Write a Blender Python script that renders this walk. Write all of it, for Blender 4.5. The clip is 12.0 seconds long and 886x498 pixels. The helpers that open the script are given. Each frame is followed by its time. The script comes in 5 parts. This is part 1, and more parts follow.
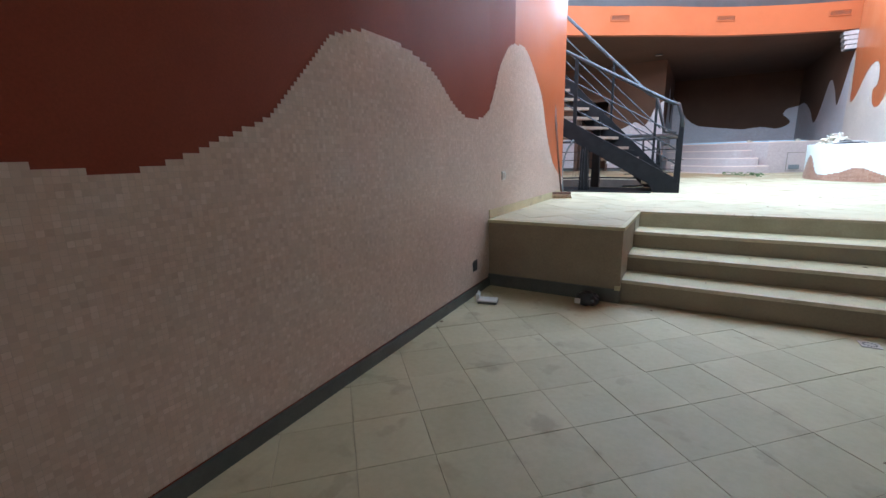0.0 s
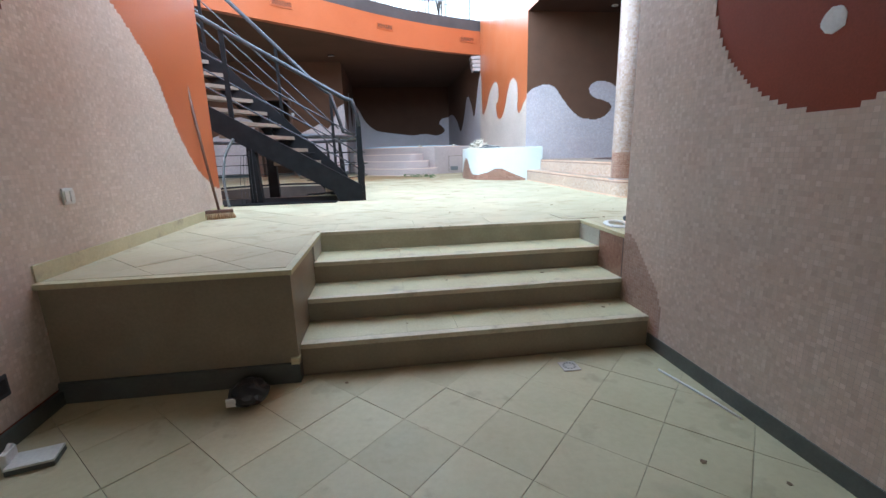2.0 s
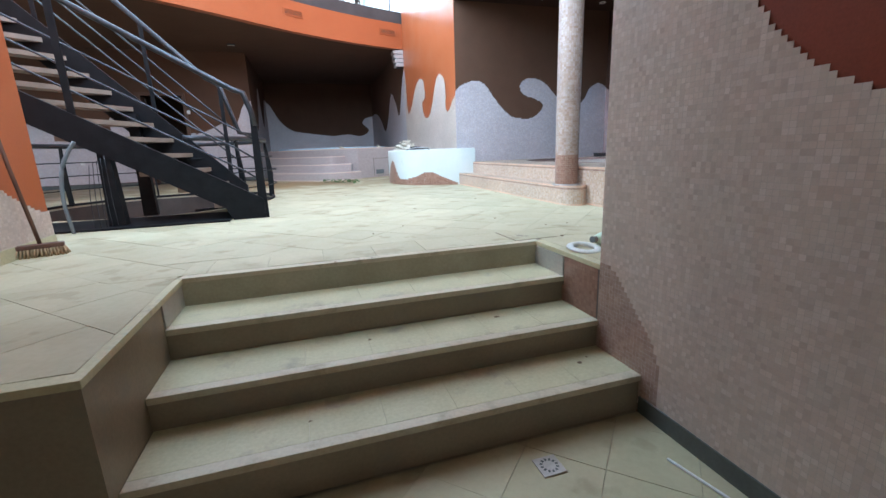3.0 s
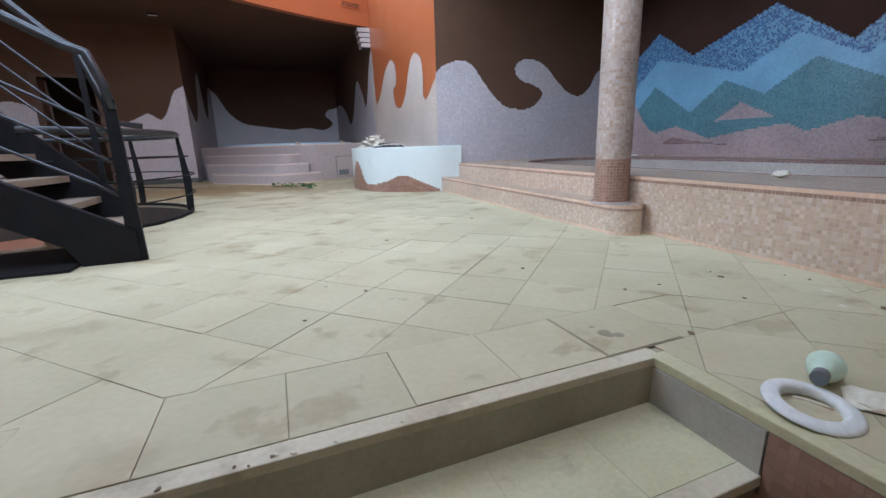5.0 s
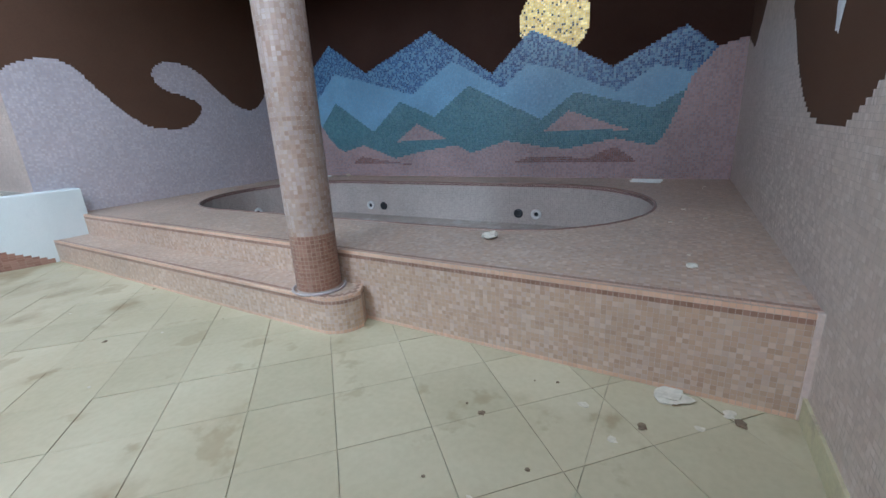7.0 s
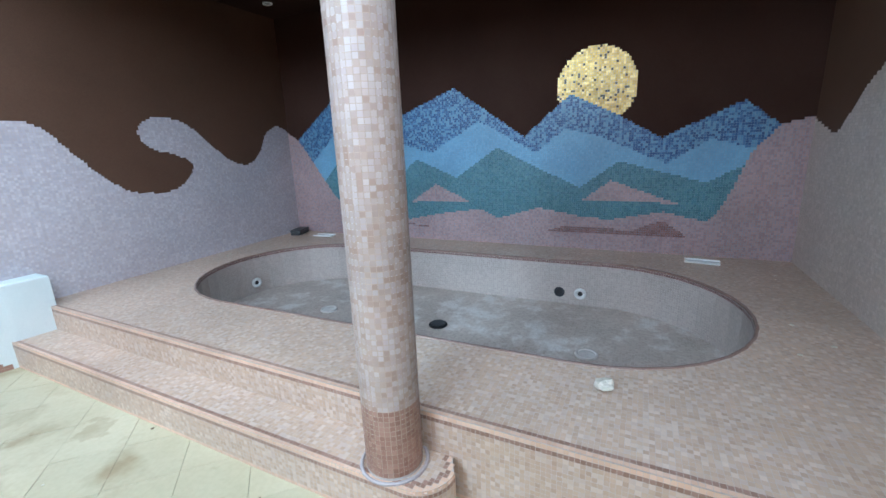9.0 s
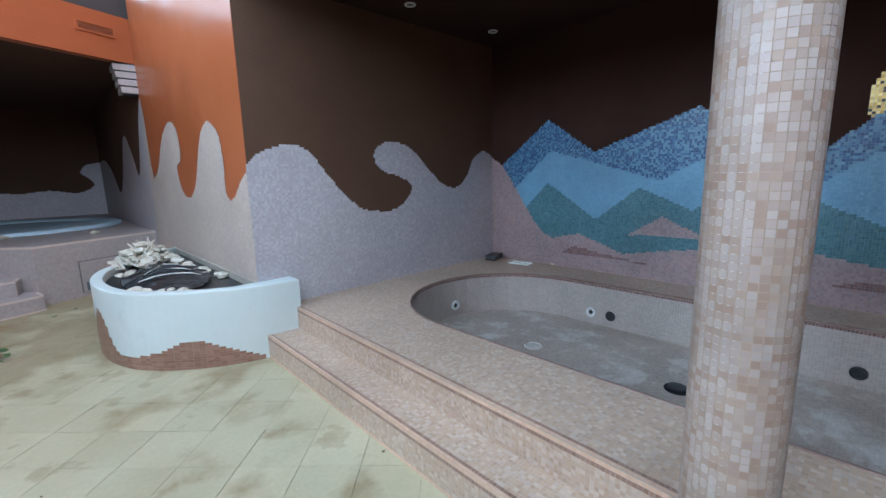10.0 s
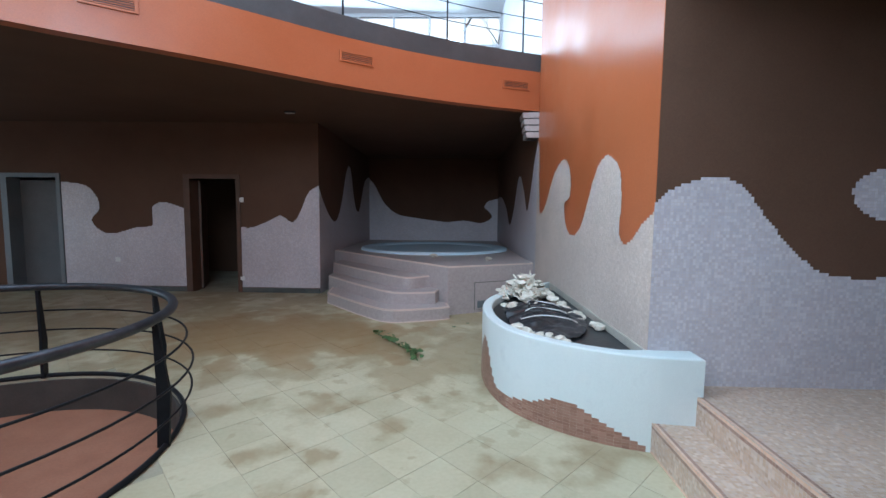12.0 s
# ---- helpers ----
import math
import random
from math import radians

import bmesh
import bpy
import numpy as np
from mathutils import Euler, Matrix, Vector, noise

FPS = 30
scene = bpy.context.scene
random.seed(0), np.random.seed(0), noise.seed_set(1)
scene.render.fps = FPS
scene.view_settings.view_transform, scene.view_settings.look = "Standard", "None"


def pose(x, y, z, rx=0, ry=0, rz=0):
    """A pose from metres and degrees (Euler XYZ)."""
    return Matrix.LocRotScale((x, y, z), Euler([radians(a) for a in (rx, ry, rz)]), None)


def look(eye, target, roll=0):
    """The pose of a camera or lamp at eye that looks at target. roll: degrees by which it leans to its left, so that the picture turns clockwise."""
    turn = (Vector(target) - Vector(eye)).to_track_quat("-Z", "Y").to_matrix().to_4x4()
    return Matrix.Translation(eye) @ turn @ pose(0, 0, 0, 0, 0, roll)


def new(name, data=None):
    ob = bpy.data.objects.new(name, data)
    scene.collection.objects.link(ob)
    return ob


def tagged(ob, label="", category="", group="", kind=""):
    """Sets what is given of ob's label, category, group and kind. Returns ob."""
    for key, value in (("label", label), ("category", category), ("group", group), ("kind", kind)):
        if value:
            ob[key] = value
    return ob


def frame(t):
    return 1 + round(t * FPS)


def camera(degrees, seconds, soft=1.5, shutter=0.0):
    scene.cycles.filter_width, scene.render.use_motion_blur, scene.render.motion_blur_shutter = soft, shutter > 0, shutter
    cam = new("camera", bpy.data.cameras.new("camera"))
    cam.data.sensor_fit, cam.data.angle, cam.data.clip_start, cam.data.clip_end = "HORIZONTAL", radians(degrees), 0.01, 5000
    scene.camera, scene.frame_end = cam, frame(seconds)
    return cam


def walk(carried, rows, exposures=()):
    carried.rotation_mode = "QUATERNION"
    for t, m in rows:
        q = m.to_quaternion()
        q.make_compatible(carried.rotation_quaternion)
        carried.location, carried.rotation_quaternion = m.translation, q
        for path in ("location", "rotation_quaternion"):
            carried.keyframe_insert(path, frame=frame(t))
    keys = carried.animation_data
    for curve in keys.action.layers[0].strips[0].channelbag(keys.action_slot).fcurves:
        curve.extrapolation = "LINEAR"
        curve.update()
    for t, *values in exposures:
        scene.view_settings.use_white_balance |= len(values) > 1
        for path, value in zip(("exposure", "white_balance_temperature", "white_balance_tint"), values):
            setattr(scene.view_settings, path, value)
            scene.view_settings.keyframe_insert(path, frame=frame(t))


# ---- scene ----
cam = camera(93.0, 12.0)
PATH = [
    (0, (0.757, 0.797, 1.18), (-0.247, 2.473, 0.751), -1.4),
    (0.5, (0.736, 1.114, 1.173), (0.086, 2.957, 0.749), -1.0),
    (1, (0.68, 1.475, 1.161), (0.366, 3.403, 0.733), -1.2),
    (1.5, (0.72, 1.852, 1.136), (0.707, 3.805, 0.705), -1.5),
    (2, (0.811, 2.189, 1.159), (1.069, 4.121, 0.714), -1.5),
    (2.5, (0.878, 2.557, 1.188), (1.38, 4.439, 0.735), -1.6),
    (3, (0.993, 2.998, 1.198), (1.567, 4.859, 0.744), -2.0),
    (5, (1.378, 4.553, 1.243), (2.076, 6.365, 0.763), -1.8),
    (5.5, (1.556, 4.833, 1.278), (2.475, 6.538, 0.779), -2.2),
    (6, (1.719, 5.023, 1.417), (2.893, 6.558, 0.902), -2.4),
    (6.5, (1.881, 5.145, 1.53), (3.334, 6.411, 0.992), -2.6),
    (7, (2.091, 5.283, 1.619), (3.753, 6.241, 1.05), -3.3),
    (9, (2.365, 6.098, 2.102), (4.116, 6.931, 1.609), -2.4),
    (9.5, (2.318, 6.454, 2.099), (3.905, 7.598, 1.686), -1.6),
    (10, (2.322, 6.752, 2.091), (3.685, 8.174, 1.745), -1.4),
    (10.5, (2.378, 7.096, 2.109), (3.469, 8.746, 1.815), -0.9),
    (11, (2.381, 7.36, 2.13), (3.164, 9.183, 1.873), -0.7),
    (11.5, (2.291, 7.536, 2.134), (2.735, 9.475, 1.924), 0.1),
    (12, (2.279, 7.573, 2.126), (2.231, 9.566, 1.962), 0.6),
]
STOPS = [(0.0, 0.84), (1.0, 0.74), (2.0, 0.62), (3.0, 0.34), (5.0, -0.22), (6.0, -0.58), (6.5, -0.58), (7.0, -0.46), (9.0, 0.08), (9.5, -0.2), (10.5, -0.55), (11.0, -0.48), (12.0, -0.42)]
EXPOSURES = [(t, stops, 5950 if t < 2 else 6400 if 5.0 <= t <= 7.0 else 6150, 14 if 5.0 <= t <= 7.0 else 9) for t, stops in STOPS]
walk(cam, [(t, look(eye, target, roll)) for t, eye, target, roll in PATH], EXPOSURES)

# ---- world and light ----
world = bpy.data.worlds.new("world")
scene.world = world
world.use_nodes = True
wn = world.node_tree
sky = wn.nodes.new("ShaderNodeTexSky")
sky.sky_type, sky.sun_disc = "NISHITA", False
sky.sun_elevation, sky.sun_rotation = radians(42), radians(200)
wn.nodes["Background"].inputs["Strength"].default_value = 0.14
wn.links.new(sky.outputs["Color"], wn.nodes["Background"].inputs["Color"])


def area(name, m, sx, sy, power, color):
    lamp = bpy.data.lights.new(name, "AREA")
    lamp.shape, lamp.size, lamp.size_y, lamp.energy, lamp.color = "RECTANGLE", sx, sy, power, color
    ob = new(name, lamp)
    ob.matrix_world = m
    return ob


SKYLIGHT = (-6.4, 6.4, 3.3, 13.4)         # x0, y0, x1, y1 of the glazed roof opening
ROOF = 8.0
COOL = (0.62, 0.825, 1.03)
area("roof_daylight", pose(-1.5, 9.9, ROOF - 0.05), 9.4, 6.6, 820, COOL)
area("south_daylight", look((1.3, 5.06, 5.3), (1.3, 15, 3.2)), 3.8, 2.2, 400, COOL)
area("west_daylight", look((-7.9, 9.3, 6.2), (6.0, 9.0, 1.6)), 5.6, 2.6, 2250, COOL)
area("west_door_daylight", look((-7.9, 12.0, 2.0), (2.0, 12.0, 1.6)), 5.0, 2.3, 55, COOL)
area("gallery_daylight", look((-2.0, 20.2, 6.4), (-1.0, 10, 5.0)), 9.0, 2.8, 700, COOL)
area("entrance_daylight", look((0.75, -3.0, 1.7), (0.75, 4, 1.4)), 2.8, 2.4, 11, (1.0, 0.95, 0.88))


# ---- materials ----
def material(name, rough=0.6, metal=0.0, spec=0.5):
    m = bpy.data.materials.new(name)
    m.use_nodes = True
    b = m.node_tree.nodes["Principled BSDF"]
    b.inputs["Roughness"].default_value, b.inputs["Metallic"].default_value = rough, metal
    b.inputs["Specular IOR Level"].default_value = spec
    return m, m.node_tree, b


def noise_node(nt, scale, detail=5.0, rough=0.6, coords="Object"):
    tc, n = nt.nodes.new("ShaderNodeTexCoord"), nt.nodes.new("ShaderNodeTexNoise")
    n.inputs["Scale"].default_value, n.inputs["Detail"].default_value, n.inputs["Roughness"].default_value = scale, detail, rough
    nt.links.new(tc.outputs[coords], n.inputs["Vector"])
    return n


def ramp_node(nt, source, stops, mode="LINEAR"):
    r = nt.nodes.new("ShaderNodeValToRGB")
    r.color_ramp.interpolation = mode
    while len(r.color_ramp.elements) < len(stops):
        r.color_ramp.elements.new(0.5)
    for e, (p, c) in zip(r.color_ramp.elements, stops):
        e.position, e.color = p, (*c, 1.0)
    nt.links.new(source, r.inputs["Fac"])
    return r


def mix_node(nt, fac, a, b, how="MIX"):
    m = nt.nodes.new("ShaderNodeMix")
    m.data_type, m.blend_type = "RGBA", how
    for socket, v in ((m.inputs["Factor"], fac), (m.inputs["A"], a), (m.inputs["B"], b)):
        if hasattr(v, "is_linked"):
            nt.links.new(v, socket)
        else:
            socket.default_value = v if isinstance(v, float) else (*v, 1.0)
    return m.outputs["Result"]


def bump_node(nt, b, height, strength, distance):
    n = nt.nodes.new("ShaderNodeBump")
    n.inputs["Strength"].default_value, n.inputs["Distance"].default_value = strength, distance
    nt.links.new(height, n.inputs["Height"])
    nt.links.new(n.outputs["Normal"], b.inputs["Normal"])


def surface(name, c1, c2, scale=3.0, rough=0.6, metal=0.0, fine=60.0, bump=0.15, stain=None, stain_at=(0.55, 0.7), stain_scale=1.2, rough2=None, spec=0.5):
    """Two colours mixed by coarse noise, fine grain, bump and blots of a third colour."""
    m, nt, b = material(name, rough, metal, spec)
    big, small = noise_node(nt, scale), noise_node(nt, fine, 3.0)
    col = ramp_node(nt, big.outputs["Fac"], ((0.32, c1), (0.68, c2))).outputs["Color"]
    grain = ramp_node(nt, small.outputs["Fac"], ((0.3, (0.86, 0.86, 0.86)), (0.7, (1.0, 1.0, 1.0)))).outputs["Color"]
    col = mix_node(nt, 1.0, col, grain, "MULTIPLY")
    if stain:
        blot = noise_node(nt, stain_scale, 7.0, 0.65)
        f = ramp_node(nt, blot.outputs["Fac"], ((stain_at[0], (0, 0, 0)), (stain_at[1], (1, 1, 1)))).outputs["Color"]
        col = mix_node(nt, f, col, stain)
    nt.links.new(col, b.inputs["Base Color"])
    if rough2 is not None:
        r = nt.nodes.new("ShaderNodeMapRange")
        r.inputs["From Min"].default_value, r.inputs["From Max"].default_value = 0.35, 0.65
        r.inputs["To Min"].default_value, r.inputs["To Max"].default_value = rough, rough2
        nt.links.new(big.outputs["Fac"], r.inputs["Value"])
        nt.links.new(r.outputs["Result"], b.inputs["Roughness"])
    bump_node(nt, b, small.outputs["Fac"], bump, 0.004)
    return m


def mosaic_mat(name, colors, rough=0.35, metal=0.0, dirt=0.25, lime=None):
    """Small glass or stone cubes: each island takes one of the colours; a dusty film lies over them in blots."""
    m, nt, b = material(name, rough, metal)
    g = nt.nodes.new("ShaderNodeNewGeometry")
    info, add, frac = (nt.nodes.new(k) for k in ("ShaderNodeObjectInfo", "ShaderNodeMath", "ShaderNodeMath"))
    add.operation, frac.operation = "ADD", "FRACT"
    nt.links.new(info.outputs["Random"], add.inputs[0])
    nt.links.new(g.outputs["Random Per Island"], add.inputs[1])
    nt.links.new(add.outputs[0], frac.inputs[0])
    stops = [(i / len(colors), c) for i, c in enumerate(colors)]
    col = ramp_node(nt, frac.outputs[0], stops, "CONSTANT").outputs["Color"]
    blot = noise_node(nt, 1.6, 6.0)
    f = ramp_node(nt, blot.outputs["Fac"], ((0.35, (1 - dirt, 1 - dirt, 1 - dirt)), (0.65, (1, 1, 1)))).outputs["Color"]
    col = mix_node(nt, 1.0, col, f, "MULTIPLY")
    if lime:
        crust = noise_node(nt, 3.2, 9.0, 0.72)
        f = ramp_node(nt, crust.outputs["Fac"], ((0.52, (0, 0, 0)), (0.62, (0.75, 0.75, 0.75)))).outputs["Color"]
        col = mix_node(nt, f, col, lime)
    nt.links.new(col, b.inputs["Base Color"])
    fine = noise_node(nt, 90.0, 2.0)
    bump_node(nt, b, fine.outputs["Fac"], 0.2, 0.003)
    return m


def tile_mat(name, c1, c2, stain, rough=0.4):
    """Floor tile: colour shifts from tile to tile, worn cloudy face, brown blots of old damp."""
    m, nt, b = material(name, rough)
    info = nt.nodes.new("ShaderNodeObjectInfo")
    g = nt.nodes.new("ShaderNodeNewGeometry")
    add = nt.nodes.new("ShaderNodeMath")
    add.operation = "ADD"
    nt.links.new(info.outputs["Random"], add.inputs[0])
    nt.links.new(g.outputs["Random Per Island"], add.inputs[1])
    frac = nt.nodes.new("ShaderNodeMath")
    frac.operation = "FRACT"
    nt.links.new(add.outputs[0], frac.inputs[0])
    shade = ramp_node(nt, frac.outputs[0], ((0.0, (0.87, 0.87, 0.855)), (1.0, (1.0, 1.0, 1.0)))).outputs["Color"]

    def world_noise(scale, detail):
        n = nt.nodes.new("ShaderNodeTexNoise")
        n.inputs["Scale"].default_value, n.inputs["Detail"].default_value = scale, detail
        nt.links.new(g.outputs["Position"], n.inputs["Vector"])
        return n.outputs["Fac"]
    col = ramp_node(nt, world_noise(2.2, 6), ((0.3, c1), (0.7, c2))).outputs["Color"]
    col = mix_node(nt, 1.0, col, shade, "MULTIPLY")
    split = nt.nodes.new("ShaderNodeSeparateXYZ")
    nt.links.new(g.outputs["Position"], split.inputs[0])
    wet = nt.nodes.new("ShaderNodeMapRange")
    for socket, value in zip(("From Min", "From Max", "To Min", "To Max"), (9.0, 12.5, -0.04, 0.17)):
        wet.inputs[socket].default_value = value
    nt.links.new(split.outputs["Y"], wet.inputs["Value"])
    damp = nt.nodes.new("ShaderNodeMath")
    damp.operation = "ADD"
    nt.links.new(world_noise(2.3, 9), damp.inputs[0])
    patchy = nt.nodes.new("ShaderNodeMath")
    patchy.operation, patchy.inputs[1].default_value = "MULTIPLY_ADD", 0.05
    nt.links.new(frac.outputs[0], patchy.inputs[0])
    nt.links.new(wet.outputs["Result"], patchy.inputs[2])
    nt.links.new(patchy.outputs[0], damp.inputs[1])
    spots = ramp_node(nt, damp.outputs[0], ((0.58, (0, 0, 0)), (0.70, (0.6, 0.6, 0.6)))).outputs["Color"]
    col = mix_node(nt, spots, col, stain)
    marks = ramp_node(nt, world_noise(4.6, 6), ((0.605, (0, 0, 0)), (0.65, (0.36, 0.36, 0.36)))).outputs["Color"]
    col = mix_node(nt, marks, col, stain)
    scuff = ramp_node(nt, world_noise(38.0, 5), ((0.35, (0.945, 0.94, 0.93)), (0.62, (1, 1, 1)))).outputs["Color"]
    col = mix_node(nt, 1.0, col, scuff, "MULTIPLY")
    # the brown puddle that dried out before the back wall
    away = nt.nodes.new("ShaderNodeVectorMath")
    away.operation, away.inputs[1].default_value = "SUBTRACT", (0.15, 12.7, 0.6)
    nt.links.new(g.outputs["Position"], away.inputs[0])
    oval = nt.nodes.new("ShaderNodeVectorMath")
    oval.operation, oval.inputs[1].default_value = "MULTIPLY", (0.56, 0.80, 0.0)
    nt.links.new(away.outputs[0], oval.inputs[0])
    far = nt.nodes.new("ShaderNodeVectorMath")
    far.operation = "LENGTH"
    nt.links.new(oval.outputs[0], far.inputs[0])
    pool = nt.nodes.new("ShaderNodeMath")
    pool.operation, pool.inputs[1].default_value = "MULTIPLY_ADD", 1.9
    nt.links.new(world_noise(1.9, 8), pool.inputs[0])
    shrink = nt.nodes.new("ShaderNodeMath")
    shrink.operation, shrink.inputs[0].default_value = "SUBTRACT", 0.0
    nt.links.new(far.outputs["Value"], shrink.inputs[1])
    nt.links.new(shrink.outputs[0], pool.inputs[2])
    puddle = ramp_node(nt, pool.outputs[0], ((0.0, (0, 0, 0)), (0.10, (0.6, 0.6, 0.6)), (0.40, (0.95, 0.95, 0.95)))).outputs["Color"]
    col = mix_node(nt, puddle, col, (0.29, 0.185, 0.085))
    nt.links.new(col, b.inputs["Base Color"])
    r = nt.nodes.new("ShaderNodeMapRange")
    r.inputs["To Min"].default_value, r.inputs["To Max"].default_value = rough, rough + 0.35
    nt.links.new(world_noise(7.0, 4), r.inputs["Value"])
    nt.links.new(r.outputs["Result"], b.inputs["Roughness"])
    bump_node(nt, b, world_noise(25.0, 4), 0.12, 0.004)
    return m


BROWN = surface("brown_paint", (0.108, 0.058, 0.037), (0.128, 0.069, 0.045), 1.2, 0.75, bump=0.25, fine=120, spec=0.12)
BROWN_SHADED = surface("shaded_brown_paint", (0.038, 0.018, 0.013), (0.050, 0.024, 0.017), 1.2, 0.8, bump=0.25, fine=120, spec=0.08)
ORANGE = surface("orange_paint", (0.43, 0.117, 0.043), (0.49, 0.142, 0.054), 1.0, 0.28, bump=0.1, fine=90, rough2=0.45)
RED = surface("brick_red_paint", (0.23, 0.050, 0.028), (0.28, 0.066, 0.037), 1.5, 0.46, bump=0.15, fine=110, spec=0.22)
WHITE_WALL = surface("white_plaster", (0.72, 0.73, 0.74), (0.8, 0.81, 0.82), 1.0, 0.7)
DARK_TRIM = surface("dark_trim", (0.05, 0.055, 0.06), (0.075, 0.08, 0.085), 2.0, 0.5)
GROUT = surface("grout", (0.56, 0.475, 0.415), (0.62, 0.53, 0.465), 2.0, 0.85)
GROUT_PALE = surface("pale_grout", (0.52, 0.475, 0.43), (0.60, 0.55, 0.51), 6.0, 0.85)
GROUT_TAN = surface("tan_grout", (0.40, 0.285, 0.21), (0.50, 0.37, 0.285), 9.0, 0.85)
GROUT_ROSE = surface("rose_grout", (0.30, 0.175, 0.13), (0.38, 0.235, 0.18), 9.0, 0.85)
PLATE_STONE = surface("pale_grey_plate", (0.40, 0.375, 0.32), (0.48, 0.455, 0.39), 4.0, 0.45, stain=(0.33, 0.30, 0.24), stain_scale=5)
GROUT_BLUE = surface("slate_grout", (0.19, 0.27, 0.34), (0.24, 0.32, 0.39), 2.0, 0.85)
GROUT_DARK = surface("grout_dark", (0.16, 0.15, 0.14), (0.22, 0.2, 0.19), 2.0, 0.85)
JOINT = surface("floor_joint", (0.33, 0.295, 0.205), (0.47, 0.43, 0.315), 2.3, 0.9)
PINK_STONE = surface("pink_mosaic_far", (0.40, 0.34, 0.325), (0.48, 0.415, 0.395), 22.0, 0.4, fine=70, bump=0.3)
TUB_WHITE = surface("tub_acrylic", (0.56, 0.77, 0.88), (0.62, 0.81, 0.91), 2.0, 0.5, bump=0.03, spec=0.25)
PEACH_STONE = surface("peach_edge_far", (0.66, 0.53, 0.46), (0.72, 0.59, 0.51), 9.0, 0.45)
FLOOR_TILE = tile_mat("beige_floor_tile", (0.485, 0.425, 0.275), (0.565, 0.505, 0.345), (0.285, 0.205, 0.105))
LOWER_TILE = tile_mat("dusty_floor_tile", (0.485, 0.43, 0.27), (0.565, 0.505, 0.33), (0.33, 0.265, 0.165))
TREAD = surface("tread_stone", (0.535, 0.49, 0.30), (0.615, 0.565, 0.36), 4.0, 0.5, stain=(0.36, 0.31, 0.22), stain_scale=5)
NOSING = surface("nosing_stone", (0.56, 0.485, 0.345), (0.64, 0.565, 0.42), 4.0, 0.5, stain=(0.38, 0.32, 0.22), stain_scale=6)
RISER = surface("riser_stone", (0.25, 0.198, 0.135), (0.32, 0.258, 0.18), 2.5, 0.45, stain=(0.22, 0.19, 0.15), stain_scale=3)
SKIRT_DARK = surface("skirting_dark", (0.075, 0.085, 0.08), (0.11, 0.12, 0.11), 6.0, 0.4)
M_GREY = mosaic_mat("pinkish_grey_mosaic", [(0.651, 0.536, 0.459), (0.671, 0.556, 0.475), (0.618, 0.509, 0.433), (0.69, 0.576, 0.498), (0.647, 0.526, 0.445), (0.675, 0.563, 0.488), (0.633, 0.523, 0.452), (0.661, 0.543, 0.463), (0.718, 0.61, 0.539), (0.597, 0.485, 0.412)], dirt=0.12)
M_LILAC = mosaic_mat("pale_lilac_mosaic", [(0.548, 0.511, 0.547), (0.572, 0.535, 0.566), (0.514, 0.477, 0.514), (0.601, 0.563, 0.589), (0.558, 0.511, 0.538), (0.635, 0.597, 0.617), (0.524, 0.473, 0.496)], dirt=0.12)
M_BLUE = mosaic_mat("mixed_blue_mosaic", [(0.032, 0.108, 0.245), (0.101, 0.252, 0.403), (0.025, 0.079, 0.194), (0.130, 0.281, 0.410), (0.058, 0.158, 0.310)])
M_SKY = mosaic_mat("light_blue_mosaic", [(0.166, 0.364, 0.530), (0.181, 0.380, 0.545), (0.157, 0.347, 0.512)])
M_TEAL = mosaic_mat("teal_mosaic", [(0.059, 0.176, 0.203), (0.077, 0.203, 0.231), (0.050, 0.148, 0.183), (0.091, 0.218, 0.239), (0.063, 0.190, 0.239)])
M_PINK = mosaic_mat("dusty_pink_mosaic", [(0.389, 0.257, 0.245), (0.437, 0.291, 0.279), (0.350, 0.231, 0.229), (0.408, 0.282, 0.279)])
M_MAROON = mosaic_mat("maroon_mosaic", [(0.24, 0.12, 0.11), (0.28, 0.14, 0.13), (0.20, 0.10, 0.09)])
M_GOLD = mosaic_mat("gold_mosaic", [(0.51, 0.324, 0.086), (0.627, 0.414, 0.125), (0.441, 0.27, 0.062), (0.745, 0.54, 0.211), (0.549, 0.36, 0.101), (0.47, 0.297, 0.078), (0.588, 0.396, 0.133), (0.529, 0.342, 0.094), (0.568, 0.387, 0.125), (0.5, 0.324, 0.094), (0.666, 0.468, 0.156), (0.059, 0.045, 0.031)], 0.3, 0.35)
M_DECK = mosaic_mat("pink_deck_mosaic", [(0.595, 0.419, 0.301), (0.621, 0.449, 0.326), (0.561, 0.39, 0.277), (0.658, 0.506, 0.394), (0.603, 0.428, 0.31), (0.58, 0.419, 0.313), (0.524, 0.358, 0.252), (0.613, 0.47, 0.381), (0.587, 0.407, 0.284), (0.688, 0.54, 0.433)], 0.34, dirt=0.18)
M_ROSE = mosaic_mat("rose_brown_mosaic", [(0.44, 0.30, 0.24), (0.48, 0.335, 0.27), (0.40, 0.265, 0.21), (0.46, 0.32, 0.26)])
M_TERRA = mosaic_mat("terracotta_mosaic", [(0.342, 0.18, 0.127), (0.399, 0.223, 0.161), (0.304, 0.154, 0.109), (0.361, 0.201, 0.144)])
M_COLUMN = mosaic_mat("cream_pink_mosaic", [(0.448, 0.333, 0.275), (0.499, 0.393, 0.339), (0.421, 0.299, 0.242), (0.531, 0.433, 0.387), (0.458, 0.329, 0.256), (0.495, 0.388, 0.348), (0.401, 0.269, 0.207), (0.479, 0.369, 0.319), (0.515, 0.418, 0.377), (0.468, 0.359, 0.3)], 0.42)
